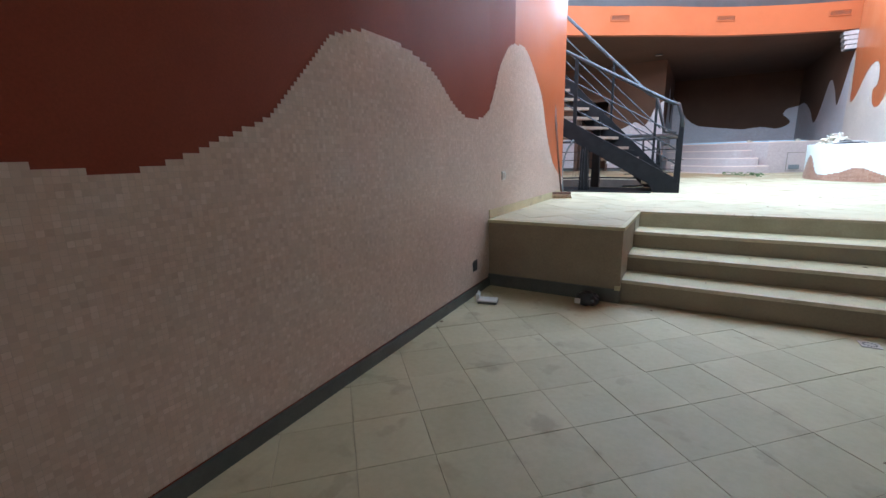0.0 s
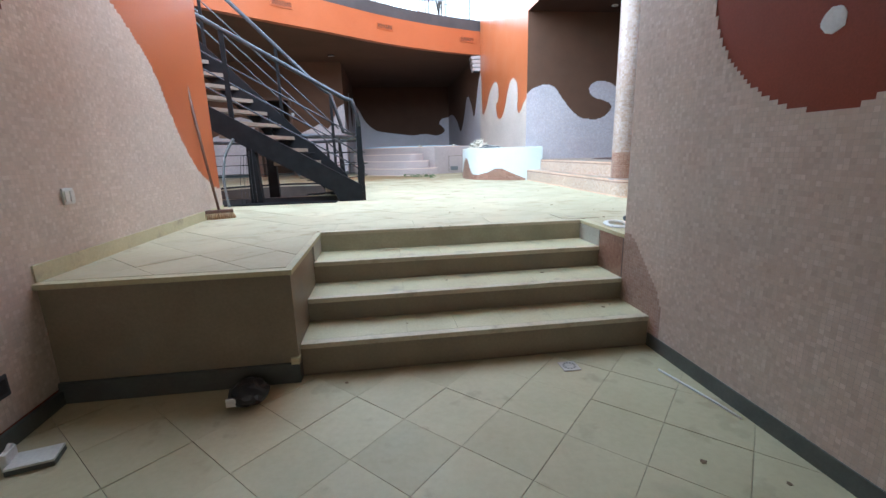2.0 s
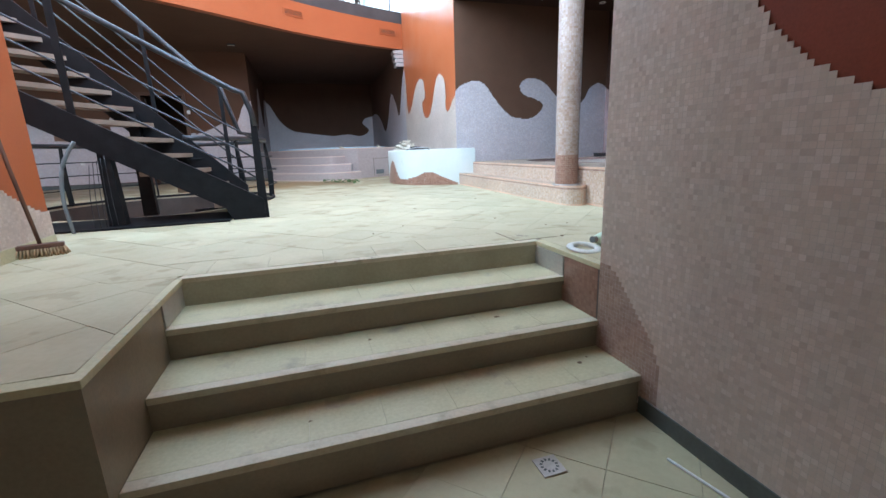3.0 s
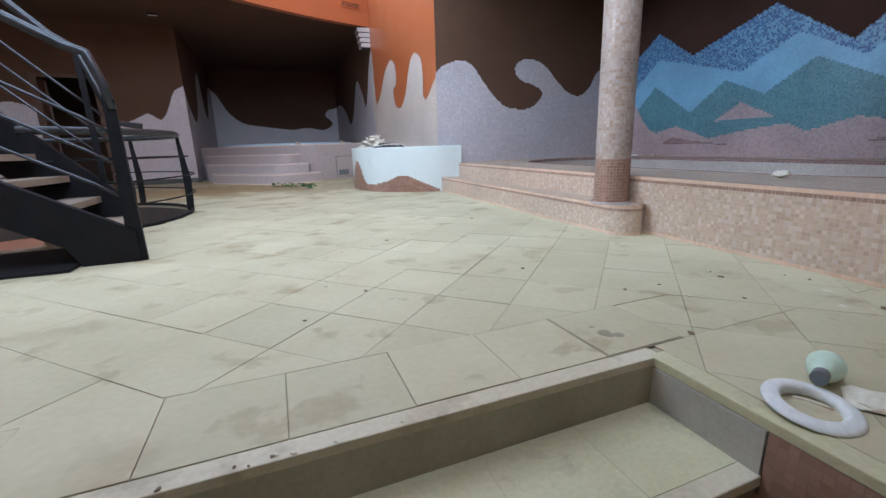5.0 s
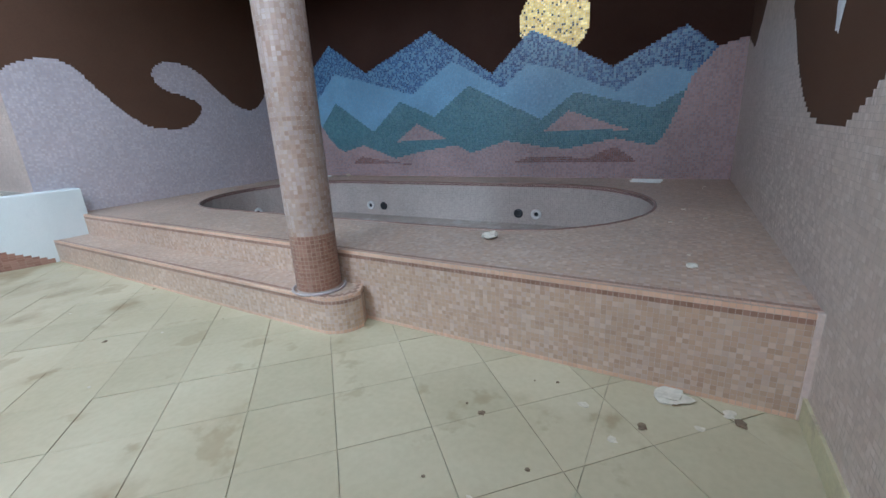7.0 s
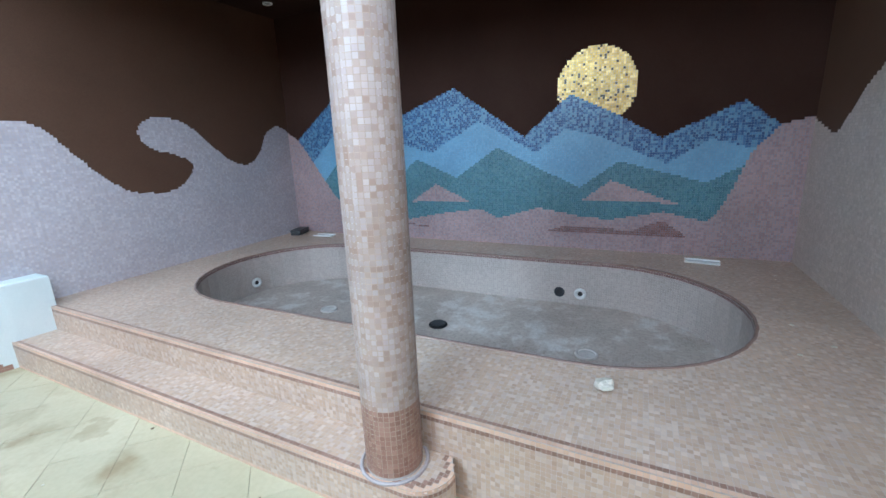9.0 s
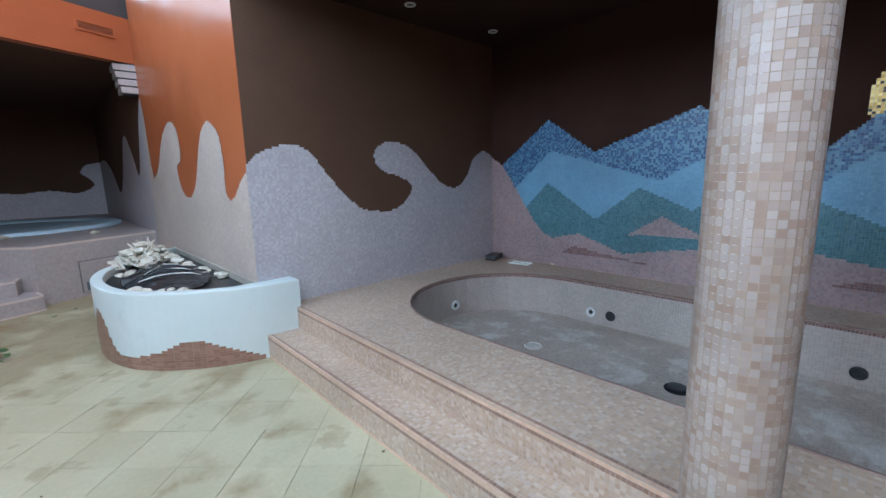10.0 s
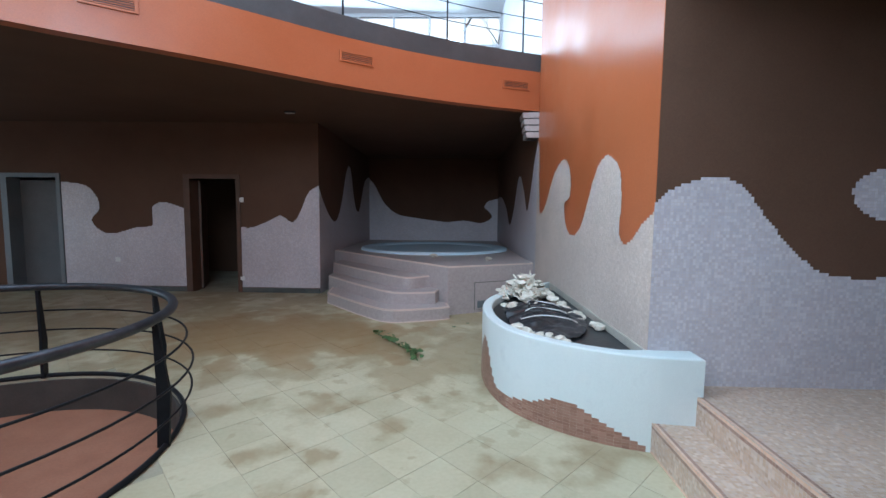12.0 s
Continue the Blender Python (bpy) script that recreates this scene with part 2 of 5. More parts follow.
M_PEACH = mosaic_mat("peach_edge_mosaic", [(0.80, 0.535, 0.375), (0.83, 0.57, 0.41), (0.77, 0.505, 0.35)])
M_BAND = mosaic_mat("brown_band_mosaic", [(0.36, 0.205, 0.145), (0.41, 0.24, 0.175), (0.32, 0.18, 0.125), (0.38, 0.22, 0.16)])
M_POOL = mosaic_mat("pool_lining_mosaic", [(0.458, 0.391, 0.35), (0.485, 0.417, 0.374), (0.439, 0.374, 0.335), (0.512, 0.443, 0.398), (0.466, 0.396, 0.35)], dirt=0.2)
M_POOL_FLOOR = mosaic_mat("pool_floor_mosaic", [(0.53, 0.44, 0.37), (0.57, 0.475, 0.40), (0.50, 0.41, 0.345), (0.60, 0.50, 0.425)], 0.45, dirt=0.32, lime=(0.70, 0.67, 0.63))
METAL = surface("black_steel", (0.009, 0.0095, 0.011), (0.016, 0.0165, 0.019), 8.0, 0.5, 0.05, bump=0.1, spec=0.16)
RAIL = surface("worn_steel_rail", (0.04, 0.043, 0.05), (0.075, 0.08, 0.09), 8.0, 0.36, 0.6, bump=0.1)
WHITE_PAINT = surface("white_paint", (0.65, 0.72, 0.70), (0.71, 0.77, 0.75), 2.0, 0.5, fine=220, bump=0.05, stain=(0.56, 0.62, 0.61), stain_scale=4)
BLACK_LINER = surface("black_liner", (0.018, 0.019, 0.02), (0.035, 0.036, 0.04), 9.0, 0.35, bump=0.5, fine=25)
SHELL = surface("bleached_shell", (0.58, 0.53, 0.43), (0.74, 0.70, 0.60), 9.0, 0.6, stain=(0.42, 0.34, 0.24), stain_scale=12)
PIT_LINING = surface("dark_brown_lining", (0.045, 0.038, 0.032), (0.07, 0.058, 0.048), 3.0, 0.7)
PIT_FLOOR = surface("red_earth", (0.28, 0.11, 0.06), (0.36, 0.15, 0.085), 2.0, 0.9)
STAIR_TREAD = surface("pale_wood_tread", (0.235, 0.18, 0.14), (0.31, 0.24, 0.19), 5.0, 0.55)


# ---- mesh helpers ----
def link(name, bm, mats, parent=None, label=""):
    me = bpy.data.meshes.new(name)
    bm.to_mesh(me)
    bm.free()
    for m in (mats if isinstance(mats, (list, tuple)) else [mats]):
        me.materials.append(m)
    ob = new(name, me)
    if parent is not None:
        ob.parent = parent
    return tagged(ob, label)


def part(name, bm, mat, parent, label=""):
    return link(name, bm, mat, parent, label)


def thing(name, at, label, category, group="", kind=""):
    ob = new(name)
    ob.matrix_world = at if isinstance(at, Matrix) else Matrix.Translation(at)
    ob.empty_display_size = 0.1
    return tagged(ob, label, category, group, kind)


def box(bm, x0, y0, z0, x1, y1, z1, bevel=0.0):
    m = Matrix.Translation(((x0 + x1) / 2, (y0 + y1) / 2, (z0 + z1) / 2)) @ Matrix.Diagonal((abs(x1 - x0), abs(y1 - y0), abs(z1 - z0), 1))
    got = bmesh.ops.create_cube(bm, size=1, matrix=m)
    if bevel:
        edges = list({e for v in got["verts"] for e in v.link_edges})
        bmesh.ops.bevel(bm, geom=edges, offset=bevel, segments=2, affect="EDGES", profile=0.5)
    return bm


def boxes(*rows, bevel=0.0):
    bm = bmesh.new()
    for r in rows:
        box(bm, *r, bevel=bevel)
    return bm


def prism(outline, z0, z1, bm=None):
    """A block with the given outline, closed above and below."""
    bm = bm or bmesh.new()
    low, top = [bm.verts.new((x, y, z0)) for x, y in outline], [bm.verts.new((x, y, z1)) for x, y in outline]
    n = len(outline)
    bm.faces.new(top)
    bm.faces.new(low[::-1])
    for i in range(n):
        bm.faces.new((low[i], low[(i + 1) % n], top[(i + 1) % n], top[i]))
    bmesh.ops.recalc_face_normals(bm, faces=bm.faces)
    return bm


def tube(points, radius, sides=8, bm=None, closed=False, taper=None):
    """A round bar along points."""
    bm = bm or bmesh.new()
    pts = [Vector(p) for p in points]
    n, rings, up = len(pts), [], None
    for i, p in enumerate(pts):
        a, b = (pts[i - 1] if (i or closed) else p), (pts[(i + 1) % n] if (i < n - 1 or closed) else p)
        d = (b - a).normalized()
        ref = Vector((0, 0, 1)) if abs(d.z) < 0.95 else Vector((1, 0, 0))
        s = d.cross(ref).normalized()
        u = s.cross(d)
        r = radius if taper is None else radius + (taper - radius) * i / (n - 1)
        rings.append([bm.verts.new(p + r * (s * math.cos(k * math.tau / sides) + u * math.sin(k * math.tau / sides))) for k in range(sides)])
    for i in range(n if closed else n - 1):
        a, b = rings[i], rings[(i + 1) % n]
        for k in range(sides):
            f = bm.faces.new((a[k], a[(k + 1) % sides], b[(k + 1) % sides], b[k]))
            f.smooth = True
    if not closed:
        bm.faces.new(rings[0][::-1])
        bm.faces.new(rings[-1])
    return bm


def curve(points, steps=6, closed=False):
    """Catmull-Rom through the points."""
    pts, out, n = [np.array(p, float) for p in points], [], len(points)
    for i in range(n if closed else n - 1):
        if closed:
            p0, p1, p2, p3 = pts[i - 1], pts[i], pts[(i + 1) % n], pts[(i + 2) % n]
        else:
            p0, p1, p2, p3 = pts[max(i - 1, 0)], pts[i], pts[i + 1], pts[min(i + 2, n - 1)]
        for k in range(steps):
            t = k / steps
            out.append(0.5 * (2 * p1 + (p2 - p0) * t + (2 * p0 - 5 * p1 + 4 * p2 - p3) * t * t + (3 * p1 - p0 - 3 * p2 + p3) * t ** 3))
    if not closed:
        out.append(pts[-1])
    return [tuple(p) for p in out]


def inside(poly, u, v):
    """Which of the points (u, v) lie in the polygon."""
    hit = np.zeros(u.shape, bool)
    n = len(poly)
    for i in range(n):
        (x1, y1), (x2, y2) = poly[i][:2], poly[(i + 1) % n][:2]
        if y1 == y2:
            continue
        cross = ((y1 > v) != (y2 > v)) & (u < (x2 - x1) * (v - y1) / (y2 - y1) + x1)
        hit ^= cross
    return hit


def height(poly, u):
    """The polyline's height at u."""
    pts = sorted((p[0], p[1]) for p in poly)
    return np.interp(u, [p[0] for p in pts], [p[1] for p in pts])


TILE = 0.0205


def quads_mesh(name, corners, index, mats, parent, label=""):
    """One mesh of loose quads; corners (n, 4, 3), index: the material of each."""
    n = len(corners)
    me = bpy.data.meshes.new(name)
    me.vertices.add(4 * n)
    me.loops.add(4 * n)
    me.polygons.add(n)
    me.vertices.foreach_set("co", corners.reshape(-1).astype(np.float32))
    me.loops.foreach_set("vertex_index", np.arange(4 * n, dtype=np.int32))
    me.polygons.foreach_set("loop_start", np.arange(0, 4 * n, 4, dtype=np.int32))
    me.polygons.foreach_set("loop_total", np.full(n, 4, np.int32))
    me.polygons.foreach_set("material_index", index.astype(np.int32))
    for m in mats:
        me.materials.append(m)
    me.update()
    me.validate()
    ob = new(name, me)
    ob.parent = parent
    return tagged(ob, label, kind="stuff")


def mosaic(parent, origin, along, up, u0, u1, v0, v1, rule, mats, label, pitch=TILE, joint=0.0011, proud=0.005, grout=GROUT):
    """Mosaic cubes on a flat face: origin + u * along + v * up. rule(u, v) gives each cube's material, or -1 for bare wall."""
    rng = np.random.default_rng(7)
    us, vs = np.arange(u0 + pitch / 2, u1, pitch), np.arange(v0 + pitch / 2, v1, pitch)
    u, v = (a.ravel() for a in np.meshgrid(us, vs))
    idx = rule(u, v)
    keep = idx >= 0
    u, v, idx = u[keep], v[keep], idx[keep]
    o, a, b = np.array(origin, float), np.array(along, float), np.array(up, float)
    nrm = np.cross(a, b)
    h = (pitch - joint) / 2
    c = o + u[:, None] * a + v[:, None] * b + (proud + rng.uniform(-0.0003, 0.0003, len(u)))[:, None] * nrm
    h = h * rng.uniform(0.965, 1.0, len(u))[:, None]
    tilt = nrm * rng.normal(0, 0.0003, (len(u), 1)), nrm * rng.normal(0, 0.0003, (len(u), 1))
    corners = np.stack([c - h * a - h * b - tilt[0] - tilt[1], c + h * a - h * b + tilt[0] - tilt[1], c + h * a + h * b + tilt[0] + tilt[1], c - h * a + h * b - tilt[0] + tilt[1]], 1)
    back = pitch / 2
    base = o + u[:, None] * a + v[:, None] * b + nrm * (proud - 0.0011)
    bed = np.stack([base - back * a - back * b, base + back * a - back * b, base + back * a + back * b, base - back * a + back * b], 1)
    return quads_mesh("mosaic", np.concatenate([corners, bed]), np.concatenate([idx, np.full(len(idx), len(mats))]), list(mats) + [grout], parent, label)


def mosaic_strip(parent, path, z0, z1, rule, mats, label, pitch=TILE, joint=0.0022, proud=0.0015, wide=1.0, bed=None, pieces=0):
    """Mosaic on an upright face over a plan line; the face looks to the line's right. The lowest rows may be tiles of their own."""
    pts = np.array([p[:2] for p in path], float)
    seg = np.hypot(*(pts[1:] - pts[:-1]).T)
    s = np.concatenate([[0], np.cumsum(seg)])
    us, vs = np.arange(pitch * wide / 2, s[-1], pitch * wide), np.arange(z0 + pitch / 2, z1, pitch)

    def at(q):
        return np.stack([np.interp(q, s, pts[:, 0]), np.interp(q, s, pts[:, 1])], 1)
    h = (pitch - joint) / 2
    w = (pitch * wide - joint) / 2
    a, b = at(us - w), at(us + w)
    d = (b - a) / np.linalg.norm(b - a, axis=1)[:, None]
    out = np.stack([d[:, 1], -d[:, 0]], 1) * proud
    a, b = a + out, b + out
    rows, kinds, shared = [], [], {}
    for r, z in enumerate(vs):
        idx = rule(us, np.full(us.shape, z))
        k = idx >= 0
        for i in np.flatnonzero(k) if r < pieces else ():
            kind = int(idx[i])
            if kind not in shared:
                bm = box(bmesh.new(), -w, -0.002, -h, w, 0.0, h)
                shared[kind] = bpy.data.meshes.new("mosaic_tile")
                bm.to_mesh(shared[kind])
                bm.free()
                shared[kind].materials.append(mats[kind])
            ob = new("mosaic_tile", shared[kind])
            ob.parent = parent
            mid = (a[i] + b[i]) / 2
            ob.matrix_basis = Matrix.Translation((mid[0], mid[1], z)) @ Matrix.Rotation(math.atan2(-d[i][1], -d[i][0]), 4, "Z")
        if r >= pieces:
            rows.append(np.stack([np.column_stack([a[k], np.full(k.sum(), z - h)]), np.column_stack([b[k], np.full(k.sum(), z - h)]), np.column_stack([b[k], np.full(k.sum(), z + h)]), np.column_stack([a[k], np.full(k.sum(), z + h)])], 1))
            kinds.append(idx[k])
        if bed is not None:
            back = out[k] * 0.6 / proud * 0.0015
            p, q, lo, hi = a[k] - back, b[k] - back, np.full(k.sum(), z - pitch / 2), np.full(k.sum(), z + pitch / 2)
            side = d[k] * joint / 2
            rows.append(np.stack([np.column_stack([p - side, lo]), np.column_stack([q + side, lo]), np.column_stack([q + side, hi]), np.column_stack([p - side, hi])], 1))
            kinds.append(np.full(k.sum(), len(mats)))
    return quads_mesh("mosaic", np.concatenate(rows), np.concatenate(kinds), list(mats) + ([bed] if bed is not None else []), parent, label)


def shear(ob, fn):
    """Slide a mesh and its children along x by fn(x, y)."""
    for o in [ob, *ob.children]:
        co = np.empty(3 * len(o.data.vertices), np.float32)
        o.data.vertices.foreach_get("co", co)
        co = co.reshape(-1, 3)
        co[:, 0] += fn(co[:, 0], co[:, 1])
        o.data.vertices.foreach_set("co", co.reshape(-1))
        o.data.update()


def plain(i=0):
    return lambda u, v: np.full(u.shape, i)


# ---- plan: metres ----
LOW, UP, DECK, STEP = -0.04, 0.60, 0.99, 0.80
LEFT, RIGHT = -0.88, 2.38                  # the entrance hall's side walls
FRONT = (4.42, 4.74, 5.07, 5.40)           # the four risers
POOL_X, POOL_Y0, POOL_Y1 = 6.73, 4.755, 10.37
SIDE = 3.60                                # wall with the orange pilaster
BACK = 15.45
PIT = (-1.0, 9.85, 1.45)
GALLERY = 3.74                             # underside of the gallery


def structure(name, bm, mat, label, category="wall"):
    return tagged(link(name, bm, mat), label, category, kind="structure")

# ---- floors ----
lower_floor = structure("floor_lower", boxes((LEFT - 0.2, -3.2, -0.3, RIGHT + 0.2, 4.5, LOW - 0.008)), JOINT, "dusty beige tiled floor of the entrance hall", "floor")


def ring_points(r, n=64, cx=PIT[0], cy=PIT[1]):
    return [(cx + r * math.cos(i * math.tau / n), cy + r * math.sin(i * math.tau / n)) for i in range(n)]


def slab_with_hole(x0, y0, x1, y1, hole, z0, z1):
    """A rectangular slab with an opening through it."""
    bm = bmesh.new()
    outer = [(x0, y0), (x1, y0), (x1, y1), (x0, y1)]
    for z in (z1, z0):
        loops = []
        for pts in (outer, hole):
            vs = [bm.verts.new((x, y, z)) for x, y in pts]
            loops += [bm.edges.new((vs[i], vs[(i + 1) % len(vs)])) for i in range(len(vs))]
        bmesh.ops.triangle_fill(bm, edges=loops, use_beauty=True)
    for pts in (outer, hole):
        n = len(pts)
        a, b = [bm.verts.new((x, y, z0)) for x, y in pts], [bm.verts.new((x, y, z1)) for x, y in pts]
        for i in range(n):
            bm.faces.new((a[i], a[(i + 1) % n], b[(i + 1) % n], b[i]))
    bmesh.ops.recalc_face_normals(bm, faces=bm.faces)
    return bm


upper_floor = structure("floor_upper", slab_with_hole(-8.0, 5.40, 3.79, 20.6, ring_points(PIT[2]), -0.2, UP - 0.008), JOINT, "beige diagonal tile floor with damp brown stains", "floor")
structure("pit_floor", prism(ring_points(PIT[2] + 0.05), 0.1, 0.28), PIT_FLOOR, "red earth floor of a round sunken pit", "pit")
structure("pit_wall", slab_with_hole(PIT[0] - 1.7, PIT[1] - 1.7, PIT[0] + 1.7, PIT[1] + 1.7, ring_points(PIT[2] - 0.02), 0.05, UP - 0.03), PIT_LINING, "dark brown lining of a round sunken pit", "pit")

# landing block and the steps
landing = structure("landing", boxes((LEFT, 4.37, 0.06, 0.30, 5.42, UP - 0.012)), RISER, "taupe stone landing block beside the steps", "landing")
part("landing_tread", boxes((LEFT, 4.345, UP - 0.03, 0.315, 5.40, UP - 0.0025), bevel=0.002), TREAD, landing)
part("side_plate", boxes((0.298, 5.08, 0.452, 0.309, 5.398, UP - 0.031), bevel=0.002), PLATE_STONE, landing, "pale grey stone plate")
part("toe_kick", boxes((LEFT, 4.352, LOW, 0.302, 5.3, 0.075)), SKIRT_DARK, landing, "dark strip coloured as the shaded toe recess")
part("corner_trim", boxes((0.262, 4.350, 0.07, 0.305, 4.40, 0.105)), TREAD, landing, "pale corner chip")
for i, y in enumerate(FRONT):
    z = 0.15 * (i + 1)
    end = FRONT[i + 1] + 0.03 if i < 3 else 5.62
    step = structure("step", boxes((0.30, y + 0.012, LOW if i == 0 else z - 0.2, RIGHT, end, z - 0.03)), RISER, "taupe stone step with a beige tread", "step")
    if i < 3:
        part("nosing", boxes((0.302, y, z - 0.03, RIGHT - 0.002, y + 0.055, z), bevel=0.003), NOSING, step, "pale nosing strip")
        for k in range(7):
            x0, x1 = 0.302 + k * 0.297, 0.302 + (k + 1) * 0.297
            part("tread", boxes((x0 + 0.0004, y + 0.0555, z - 0.028, min(x1, RIGHT - 0.002) - 0.0004, end, z - 0.0006), bevel=0.0006), TREAD, step)
    else:
        part("tread", boxes((0.302, y, z - 0.028, RIGHT + 0.03, y + 0.06, z), bevel=0.003), NOSING, step, "pale nosing strip")
structure("step_flank", boxes((RIGHT + 0.0, POOL_Y0 - 0.05, 0.0, RIGHT + 0.5, 5.42, UP - 0.01)), GROUT_DARK, "rose-brown mosaic flank beside the steps", "flank")
part("edge", boxes((RIGHT - 0.004, POOL_Y0, UP - 0.028, RIGHT + 0.06, 5.42, UP + 0.001), bevel=0.003), TREAD, bpy.data.objects["step_flank"])

# ---- walls of the entrance hall ----
LEAN = 0.03                                # the left wall closes in by this towards the entrance
LEFT_TOP = [(-0.978, 1.467), (0.258, 1.337), (1.176, 1.189), (1.49, 1.161), (1.827, 1.285), (2.032, 1.381), (2.198, 1.554), (2.396, 1.744), (2.565, 1.818), (2.745, 1.85), (3.008, 1.843), (3.396, 1.745), (3.727, 1.546), (4.009, 1.478), (4.368, 1.57), (4.62, 1.97), (4.79, 2.15), (4.96, 2.23), (5.18, 2.25), (5.38, 2.21), (5.83, 1.86), (6.07, 1.45), (6.2, 1.26), (6.43, 1.03), (6.76, 0.87)]
LEFT_LINE = curve(LEFT_TOP, 4)
LEFT_END = 6.85
wall_left = structure("wall_left", prism([(LEFT - 0.25, -3.2), (LEFT + 7.6 * LEAN, -3.2), (LEFT, 4.4), (LEFT, 5.0), (LEFT - 0.25, 5.0)], -0.2, 3.3), RED, "brick red wall with a pinkish grey mosaic wave")
wall_left_end = structure("wall_left_end", boxes((LEFT - 0.25, 5.0, -0.2, LEFT, LEFT_END, ROOF)), ORANGE, "glossy orange wall end with a grey mosaic wave")


def left_rule(u, v):
    return np.where(v < height(LEFT_LINE, u), 0, -1)


mosaic(wall_left, (LEFT, 0, 0), (0, 1, 0), (0, 0, 1), -0.4, LEFT_END, 0.045, 2.6, lambda u, v: np.where((u > 4.37) & (v < UP + 0.08), -1, left_rule(u, v)), [M_GREY], "pinkish grey mosaic")
for ob in wall_left.children:
    shear(ob, lambda x, y: LEAN * np.maximum(4.4 - y, 0))

RIGHT_BLOB = curve([(4.16, 2.0), (4.13, 1.765), (4.07, 1.62), (3.97, 1.48), (3.83, 1.37), (3.66, 1.29), (3.50, 1.272), (3.38, 1.31), (3.2, 1.45), (3.0, 1.75), (2.9, 2.3), (3.1, 2.9), (3.6, 3.1), (4.1, 2.6)], 5, True)
RIGHT_STAIN = curve([(4.9, 0.60), (4.72, 0.62), (4.61, 0.57), (4.50, 0.46), (4.40, 0.36), (4.33, 0.24), (4.31, 0.02)], 4) + [(4.9, 0.0)]
wall_right = structure("wall_right", boxes((RIGHT, -3.2, -0.2, RIGHT + 0.25, POOL_Y0 - 0.26, 3.3)), RED, "grey mosaic wall with a brick red painted blob")


def right_rule(u, v):
    u = -u
    return np.where(inside(RIGHT_STAIN, u, v), 1, np.where(inside(RIGHT_BLOB, u, v), -1, 0))


mosaic(wall_right, (RIGHT, 0, 0), (0, -1, 0), (0, 0, 1), -(POOL_Y0 - 0.005), 0.4, 0.0, 3.3, right_rule, [M_GREY, M_ROSE], "pinkish grey mosaic")
mosaic(bpy.data.objects["step_flank"], (RIGHT, 0, 0), (0, -1, 0), (0, 0, 1), -5.40, -POOL_Y0, 0.0, UP - 0.03, lambda u, v: np.where((u < -5.06) & (v > 0.40), -1, 0), [M_BAND], "rose-brown mosaic", pitch=0.022, joint=0.0015, grout=GROUT_ROSE)
part("flank_plate", boxes((RIGHT - 0.008, 5.075, 0.44, RIGHT + 0.002, 5.398, UP - 0.03)), PLATE_STONE, bpy.data.objects["step_flank"], "pale grey stone plate")
structure("ceiling_lower", boxes((LEFT - 0.25, -3.4, 3.3, RIGHT + 0.25, 5.0, 3.5)), WHITE_WALL, "white ceiling of the entrance hall", "ceiling")
structure("wall_entrance", boxes((LEFT - 0.25, -3.4, -0.2, RIGHT + 0.25, -3.2, 3.3)), WHITE_WALL, "plain white wall behind the entrance hall")
structure("wall_hall_header", boxes((LEFT - 0.25, 4.8, 3.5, SIDE + 0.3, 5.0, 4.15), (LEFT - 0.25, 4.8, 6.45, SIDE + 0.3, 5.0, ROOF), (LEFT - 0.25, 4.8, 4.15, -0.65, 5.0, 6.45), (3.25, 4.8, 4.15, SIDE + 0.3, 5.0, 6.45)), ORANGE, "unseen orange wall over the entrance hall, opened for the added south lamp")
structure("baseboard_right", boxes((RIGHT - 0.012, -3.2, LOW, RIGHT, 4.42, 0.045), bevel=0.002), SKIRT_DARK, "dark green-black stone skirting", "skirting")
structure("baseboard_left", prism([(LEFT + 7.6 * LEAN - 0.01, -3.2), (LEFT + 7.6 * LEAN + 0.022, -3.2), (LEFT + 0.023, 4.37), (LEFT - 0.01, 4.37)], LOW, 0.035), SKIRT_DARK, "dark green-black stone skirting", "skirting")
structure("baseboard_landing", boxes((LEFT, 4.37, UP, LEFT + 0.014, LEFT_END, UP + 0.085), bevel=0.002), TREAD, "beige stone skirting", "skirting")

# ---- pool alcove ----
ALCOVE_TOP, SOUTH_Y = 3.66, 4.833
SKEW = math.atan2(0.052, 4.37)             # the pool alcove's near wall runs a little off square
wall_south = structure("wall_south", boxes((0.12, -0.25, -0.2, 4.7, 0, 4.4)), BROWN, "grey mosaic wall with brown painted drips")
part("wall_corner", prism([(0, -0.25), (0.118, -0.25), (0.118, -0.003), (0, -0.08)], -0.2, 3.3), GROUT, wall_south, "splayed corner of the wall")
wall_south.matrix_world = Matrix.Translation((RIGHT, SOUTH_Y, 0)) @ Matrix.Rotation(SKEW, 4, "Z")
SOUTH_TOP = curve([(2.4, 2.6), (2.9, 2.8), (3.2, 2.45), (3.42, 2.02), (3.58, 1.73), (3.69, 1.65), (3.76, 1.61), (3.85, 1.56), (3.99, 1.54), (4.20, 1.552), (4.40, 1.60), (4.64, 1.75), (4.85, 1.94), (5.02, 2.10), (5.22, 2.38), (5.42, 2.68), (5.55, 2.70), (5.78, 2.45), (5.93, 2.35), (6.04, 2.26), (6.19, 2.12), (6.32, 2.058), (6.54, 2.11), (6.82, 2.19)], 5)
mosaic(wall_south, (0, 0, 0), (-1, 0, 0), (0, 0, 1), RIGHT - POOL_X - 0.05, -0.12, UP, 3.2, lambda u, v: np.where(v < height(SOUTH_TOP, RIGHT - u), 0, -1), [M_GREY], "pinkish grey mosaic")
